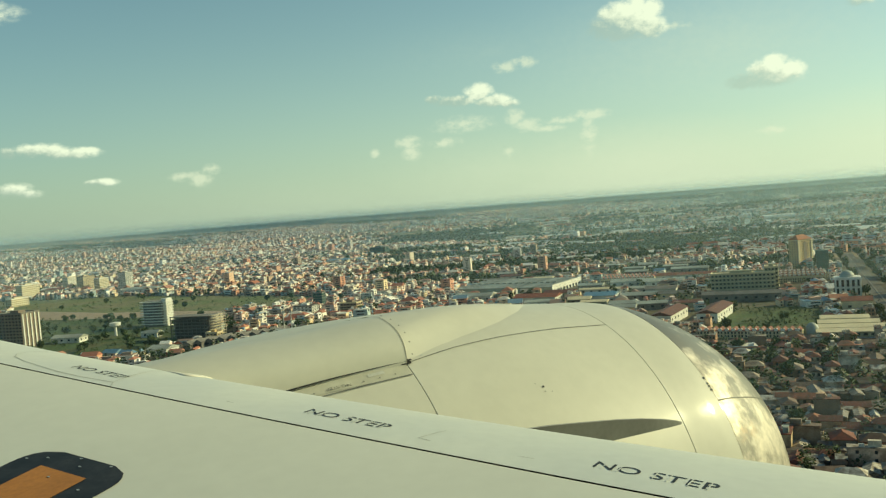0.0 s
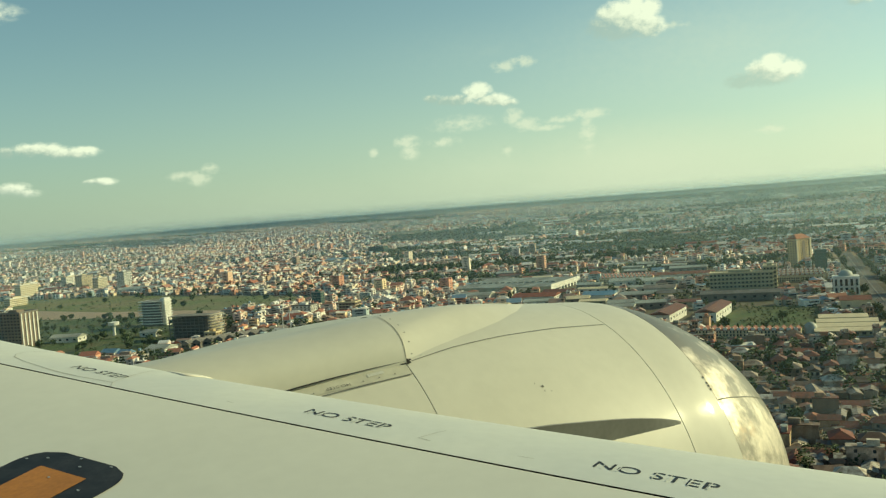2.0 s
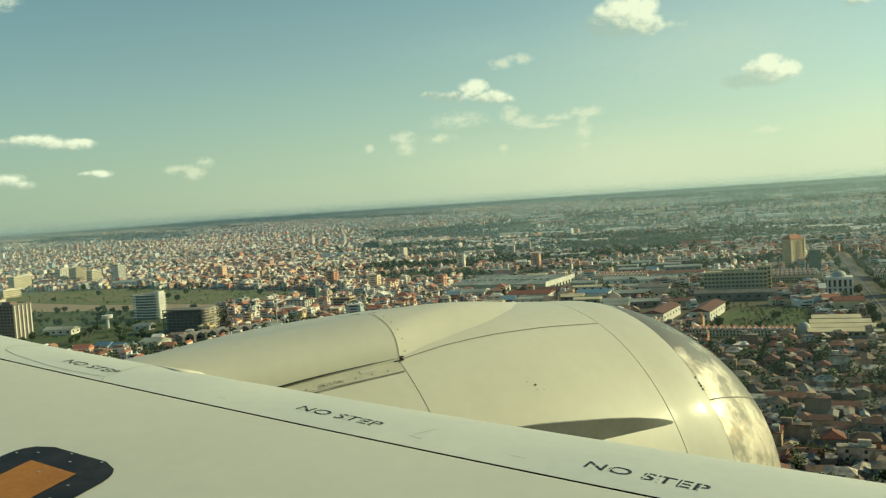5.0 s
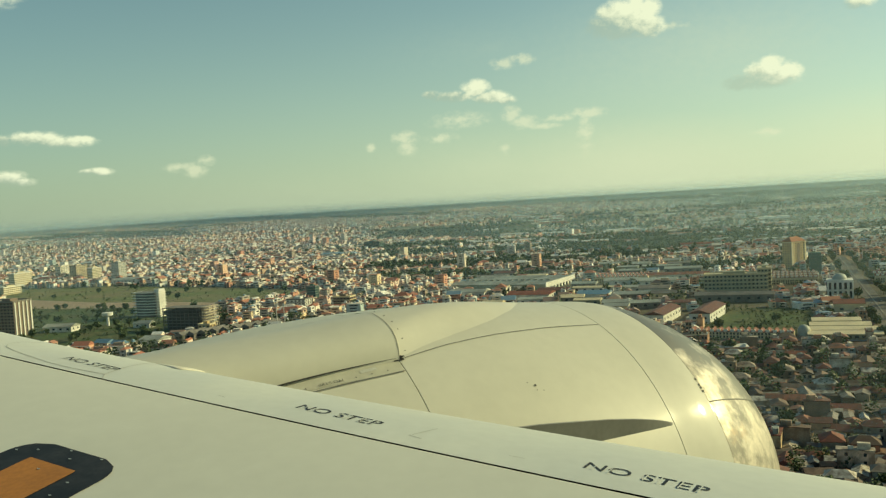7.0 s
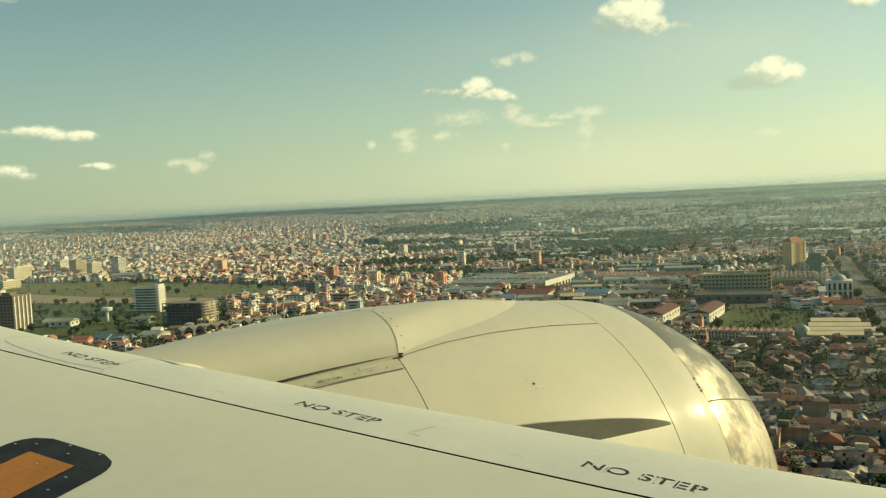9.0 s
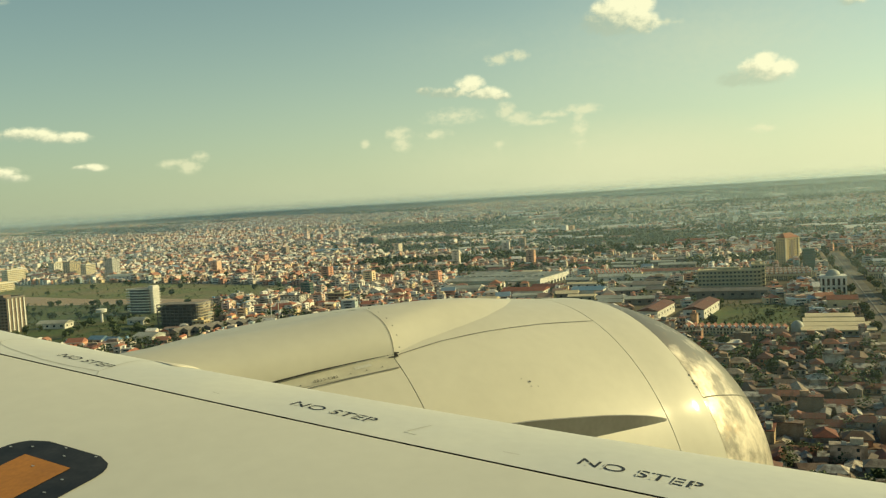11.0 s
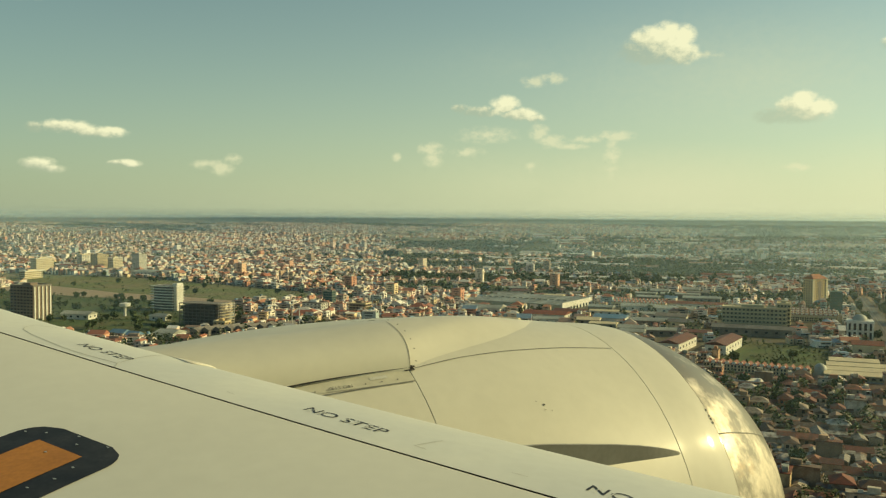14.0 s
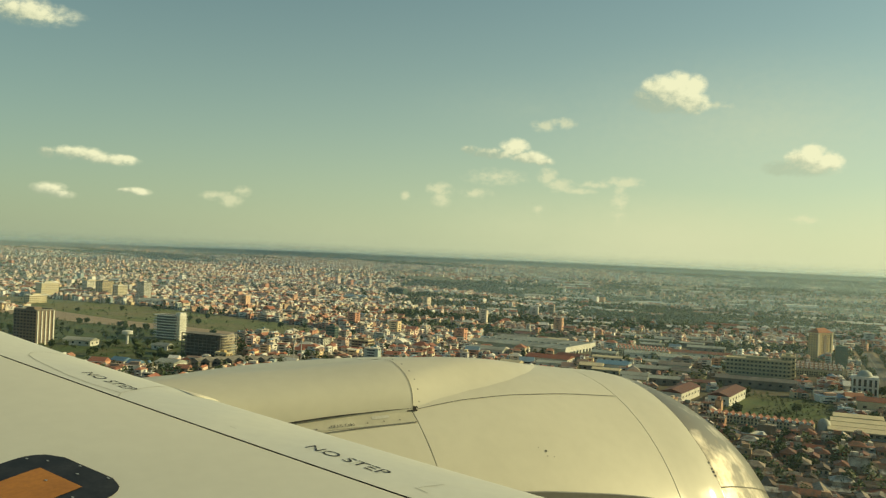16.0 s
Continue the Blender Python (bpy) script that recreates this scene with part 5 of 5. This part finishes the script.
rows_h, rows_t = [], []
v, row = 420.0, 0
while v < 4650:
    u, fv = -2900.0, far_scale(v)
    while u < 2900:
        x, y = u * GU.x + v * GV.x, u * GU.y + v * GV.y
        r = math.hypot(x, y)
        f = far_scale(max(r, v))
        if -0.60 * y - 60 < x < 0.64 * y + 60 and 480 < r < 4800 and (u % 131 > 8):
            x, y = x + rng.normal(0, 1.0), y + rng.normal(0, 1.6)
            if free(x, y, 8) and (int(x // 14), int(y // 14)) not in HOUSE_ZONE:
                if (int(x // 12), int(y // 12)) in OPEN:
                    pass
                elif belt(x, y):
                    rows_t.append((x, y, r))
                elif rng.random() < built_up(x, y) and (r > 640 or x < 0.12 * y):
                    rows_h.append((x, y, r))
                elif rng.random() < 0.62:
                    rows_t.append((x, y, r))
        u += (6.6 + 5.0 * rng.random()) * f * (1 if r < 4800 else 4)
    row += 1
    v += (12.5 if row % 2 else 21) * fv * (1.0 if v < 2500 else 1.5)

# low bushes on the open land
for poly, count in ((FIELD, 260), (PARK, 700), (MEADOW, 420)):
    xs, ys = [p[0] for p in poly], [p[1] for p in poly]
    while count:
        x, y = rng.uniform(min(xs), max(xs)), rng.uniform(min(ys), max(ys))
        if inside((x, y), poly) and all((x - a) ** 2 + (y - b) ** 2 > (q * 0.85) ** 2 for a, b, q in KEEP_CLEAR):
            rows_t.append((x, y, math.hypot(x, y)))
            count -= 1
H = np.array(rows_h)
n = len(H)
R = H[:, 2]
F = np.array([far_scale(r) for r in R])
Z = np.array([ground_z(r) for r in R])
wid = rng.choice([4.2, 4.6, 5, 6, 8, 10, 16], n) * F
dep = rng.choice([8, 10, 12, 14, 18], n) * F
storeys = rng.choice([1, 1, 1, 2, 2, 2, 3, 3, 4], n)
storeys = np.where((R < 1000) & (storeys > 2), 2, storeys)
tall = rng.random(n) < 0.0035
storeys[tall] = rng.integers(6, 10, tall.sum())
wid[tall], dep[tall] = 13 * F[tall], 15 * F[tall]
high = storeys * 2.9 * F
swap = rng.random(n) < 0.22
wid, dep = np.where(swap, dep, wid), np.where(swap, wid, dep)
turn = GRID + np.array([noise.noise(Vector((x * 0.0016, y * 0.0016, 0.5))) * 0.6 for x, y, _ in H]) + rng.normal(0, 0.04, n)
place = np.stack([H[:, 0], H[:, 1], Z], 1)
walls, roofs, glass = Crowd(), Crowd(), Crowd()
drop = np.array([0, 0, 1.5])
walls.put(BOX, BOX_Q, [], np.stack([wid, dep, high + 1.5], 1), turn, place - drop)
top = place + np.stack([0 * high, 0 * high, high], 1)
kind = rng.random(n)
kind[tall] = 0.9
long_y = np.where(dep >= wid, 0, np.pi / 2)
small, big = np.minimum(wid, dep), np.maximum(wid, dep)
for m, unit in ((kind < 0.30, PITCH), ((kind >= 0.30) & (kind < 0.46), HIP)):
    roofs.put(unit, PITCH_Q, PITCH_T, np.stack([small + 0.8 * F, big + 0.8 * F, small * 0.3], 1)[m], (turn + long_y)[m], top[m])
m = kind >= 0.46
roofs.put(BOX, BOX_Q, [], np.stack([wid + 0.3 * F, dep + 0.3 * F, 0.35 * F], 1)[m], turn[m], top[m])
m = (kind >= 0.46) & (kind < 0.76)
side_step = np.stack([np.cos(turn) * wid * 0.12, np.sin(turn) * wid * 0.12, high * 0 + 0.35 * F], 1)
walls.put(BOX, BOX_Q, [], np.stack([wid * 0.5, dep * 0.4, 2.4 * F], 1)[m], turn[m], (top + side_step)[m])
fx, fy = np.sin(turn) * (dep / 2 + 0.05), -np.cos(turn) * (dep / 2 + 0.05)
sx, sy = np.cos(turn) * (wid / 2 + 0.05), np.sin(turn) * (wid / 2 + 0.05)
for k in range(9):
    m = (storeys > k) & (R < 2300)
    z0 = (k * 2.9 + 0.8) * F
    glass.put(FRONT, [(0, 1, 2, 3)], [], np.stack([wid * (0.25 + 0.45 * rng.random(n)), wid, 1.2 * F], 1)[m], turn[m], (place + np.stack([fx, fy, z0], 1))[m])
    m = m & (R < 1700) & (rng.random(n) < 0.7)
    glass.put(SIDE, [(0, 1, 2, 3)], [], np.stack([wid, dep * (0.2 + 0.4 * rng.random(n)), 1.3 * F], 1)[m], turn[m], (place + np.stack([sx, sy, z0 + 0.3], 1))[m])
# roof clutter: stair heads, tanks, lean-tos and awnings
clutter = Crowd()
for k, (share, far_limit) in enumerate(((0.75, 2600), (0.55, 2000), (0.5, 1500), (0.4, 1200))):
    m = (kind >= 0.46) & (R < far_limit) & (rng.random(n) < share)
    ou, ov = (rng.random(n) - 0.5) * wid * 0.75, (rng.random(n) - 0.5) * dep * 0.75
    off = np.stack([np.cos(turn) * ou - np.sin(turn) * ov, np.sin(turn) * ou + np.cos(turn) * ov, 0.3 * F], 1)
    clutter.put(BOX, BOX_Q, [], np.stack([rng.uniform(0.8, 3.4, n) * F, rng.uniform(0.8, 3.8, n) * F, rng.uniform(0.7, 2.6, n) * F], 1)[m], turn[m], (top + off)[m])
for k in range(2):
    m = (R < 1900) & (rng.random(n) < 0.5)
    lean = np.stack([np.sin(turn) * (dep / 2 + 0.9), -np.cos(turn) * (dep / 2 + 0.9), (2.5 + 2.9 * k) * F * (storeys > k)], 1)
    clutter.put(BOX, BOX_Q, [], np.stack([wid * rng.uniform(0.5, 1.0, n), np.full(n, 2.2), np.full(n, 0.16)], 1)[m & (storeys > k)], turn[m & (storeys > k)], (place + lean)[m & (storeys > k)])
clutter.done("roof_clutter", M_CLUTTER, "stair heads, water tanks and awnings on the city roofs", "roof clutter")
walls.done("city_walls", M_WALL, "dense low city houses in cream, white and brown", "city")
roofs.done("city_roofs", M_ROOF, "red tile and grey sheet roofs of the city", "city")
glass.done("city_windows", M_WINDOW, "dark window openings of the city houses", "city")

# low sheds and lean-tos in the yards by the boulevard
yard_walls, yard_roofs = Crowd(), Crowd()
rows_y = []
near_cells = {}
for a, b in houses:
    near_cells.setdefault((int(a // 20), int(b // 20)), []).append((a, b))
tries = 0
while len(rows_y) < 1500 and tries < 9000:
    tries += 1
    y = 230 + 600 * rng.random() ** 0.8
    x = rng.uniform(0.09 * y, 0.66 * y)
    ci, cj = int(x // 20), int(y // 20)
    close = [p for i in (-1, 0, 1) for j in (-1, 0, 1) for p in near_cells.get((ci + i, cj + j), [])]
    if free(x, y, 1) and all((x - a) ** 2 + (y - b) ** 2 > 36 for a, b in close):
        rows_y.append((x, y))
        near_cells.setdefault((ci, cj), []).append((x, y))
Y = np.array(rows_y)
yn = len(Y)
yw, yd, yh = rng.uniform(3, 7, yn), rng.uniform(5, 13, yn), rng.uniform(2.4, 4.2, yn)
yt = GRID + rng.choice([0, np.pi / 2], yn) + rng.normal(0, 0.12, yn)
yp = np.stack([Y[:, 0], Y[:, 1], np.zeros(yn)], 1)
yard_walls.put(BOX, BOX_Q, [], np.stack([yw, yd, yh], 1), yt, yp)
yard_roofs.put(PITCH, PITCH_Q, PITCH_T, np.stack([yw + 1, yd + 1, rng.uniform(0.4, 1.6, yn)], 1), yt, yp + np.stack([0 * yh, 0 * yh, yh], 1))
yard_walls.done("yard_sheds", M_YARD, "low sheds and lean-tos packed between the houses", "sheds")
yard_roofs.done("yard_shed_roofs", M_RUST, "rusty and grey sheet roofs of the yard sheds", "sheds")

# trees between the houses and in belts over the plain: leaf clumps, each a bent pair of faces
T = np.array(rows_t)
tn = len(T)
TF = np.array([far_scale(r) for r in T[:, 2]])
size = (6 + 7 * rng.random(tn)) * TF
size[-1380:] = 1.2 + 3.4 * rng.random(1380) ** 2
tz = np.array([ground_z(r) for r in T[:, 2]])
woods = Crowd()
CLUMP = [(-.5, 0, -.1), (0, -.45, .12), (.5, .05, -.05), (.02, .5, .15)]
bush = np.arange(tn) >= tn - 1380
near, far = ~bush & (T[:, 2] < 1200), ~bush & (T[:, 2] > 2400)
for count, low, spread, mask in ((7, 0.55, 0.35, far), (13, 0.42, 0.30, ~bush & ~near & ~far), (40, 0.19, 0.15, near), (14, 0.34, 0.24, bush)):
    P, sz, z0 = T[mask], size[mask], tz[mask]
    m = len(P)
    for k in range(count):
        a, e = rng.random(m) * 6.283, rng.random(m)
        rad = sz * 0.55 * np.sqrt(rng.random(m)) * (1.15 - 0.7 * e)
        c = np.stack([P[:, 0] + rad * np.cos(a), P[:, 1] + rad * np.sin(a), z0 + sz * (0.16 + 0.85 * e)], 1)
        s0 = sz * (low + spread * rng.random(m))
        woods.put(CLUMP, [], [(0, 1, 2), (0, 2, 3)], np.stack([s0, s0, s0 * rng.normal(1.0, 1.8, m)], 1), rng.random(m) * 6.283, c)
# trees crowding the yards by the boulevard, in finer leaf
near_t = []
while len(near_t) < 300:
    y = rng.uniform(225, 800)
    x = rng.uniform(0.10 * y, 0.66 * y)
    if free(x, y, 1):
        near_t.append((x, y))
NT = np.array(near_t)
nsize = 4 + 6 * rng.random(300) ** 1.5
for k in range(110):
    a, e = rng.random(300) * 6.283, rng.random(300)
    rad = nsize * 0.55 * np.sqrt(rng.random(300)) * (1.1 - 0.6 * e)
    c = np.stack([NT[:, 0] + rad * np.cos(a), NT[:, 1] + rad * np.sin(a), nsize * (0.2 + 0.75 * e)], 1)
    s0 = nsize * (0.10 + 0.09 * rng.random(300))
    woods.put(CLUMP, [], [(0, 1, 2), (0, 2, 3)], np.stack([s0, s0, s0 * rng.normal(1.0, 1.6, 300)], 1), rng.random(300) * 6.283, c)
woods.done("far_woods", M_LEAF, "dark green trees between the houses", "trees")

# pale sheds strung out on the far plain
sheds, shed_roofs = Crowd(), Crowd()
rows_s = []
while len(rows_s) < 420:
    r = 1500 + 3150 * rng.random() ** 0.9
    a = radians(rng.uniform(-31, 34))
    x, y = r * math.sin(a), r * math.cos(a)
    if built_up(x, y) < 0.62 and free(x, y, 30) and (a > 0 or r > 2700):
        rows_s.append((x, y, r))
S = np.array(rows_s)
SF = np.array([far_scale(r) for r in S[:, 2]])
sp = np.stack([S[:, 0], S[:, 1], [ground_z(r) for r in S[:, 2]]], 1)
sw, sd, sh = rng.uniform(30, 120, len(S)) * SF, rng.uniform(12, 28, len(S)) * SF, rng.uniform(5, 9, len(S)) * SF
st = rng.normal(0, 0.25, len(S)) + GRID * 0.4
sheds.put(BOX, BOX_Q, [], np.stack([sw, sd, sh + 1], 1), st, sp - np.array([0, 0, 1.0]))
shed_roofs.put(PITCH, PITCH_Q, PITCH_T, np.stack([sd + 1, sw + 1, 2.5 * SF], 1), st + np.pi / 2, sp + np.stack([0 * sh, 0 * sh, sh], 1))
sheds.done("far_sheds", M_WALL, "long sheds scattered over the far plain", "sheds")
shed_roofs.done("far_shed_roofs", M_SHED, "pale sheet roofs of the far sheds", "sheds")


# the plots themselves
plots = Crowd()
slope = np.array([(ground_z(r + 10) - ground_z(r - 10)) / 20 for r in Q[:, 2]])
for k in range(len(Q)):
    tilt = slope[k]
    unit = [(-.5, -.5, -.5 * tilt * qd[k]), (.5, -.5, -.5 * tilt * qd[k]), (.5, .5, .5 * tilt * qd[k]), (-.5, .5, .5 * tilt * qd[k])]
    plots.put(unit, [(0, 1, 2, 3)], [], np.array([[qw[k], qd[k], 1.0]]), np.array([-Q[k, 3]]), np.array([[Q[k, 0], Q[k, 1], ground_z(Q[k, 2]) + 1.2]]))
plots.done("far_plots", M_PLOTS, "green and tan farm plots far out on the plain", "fields")
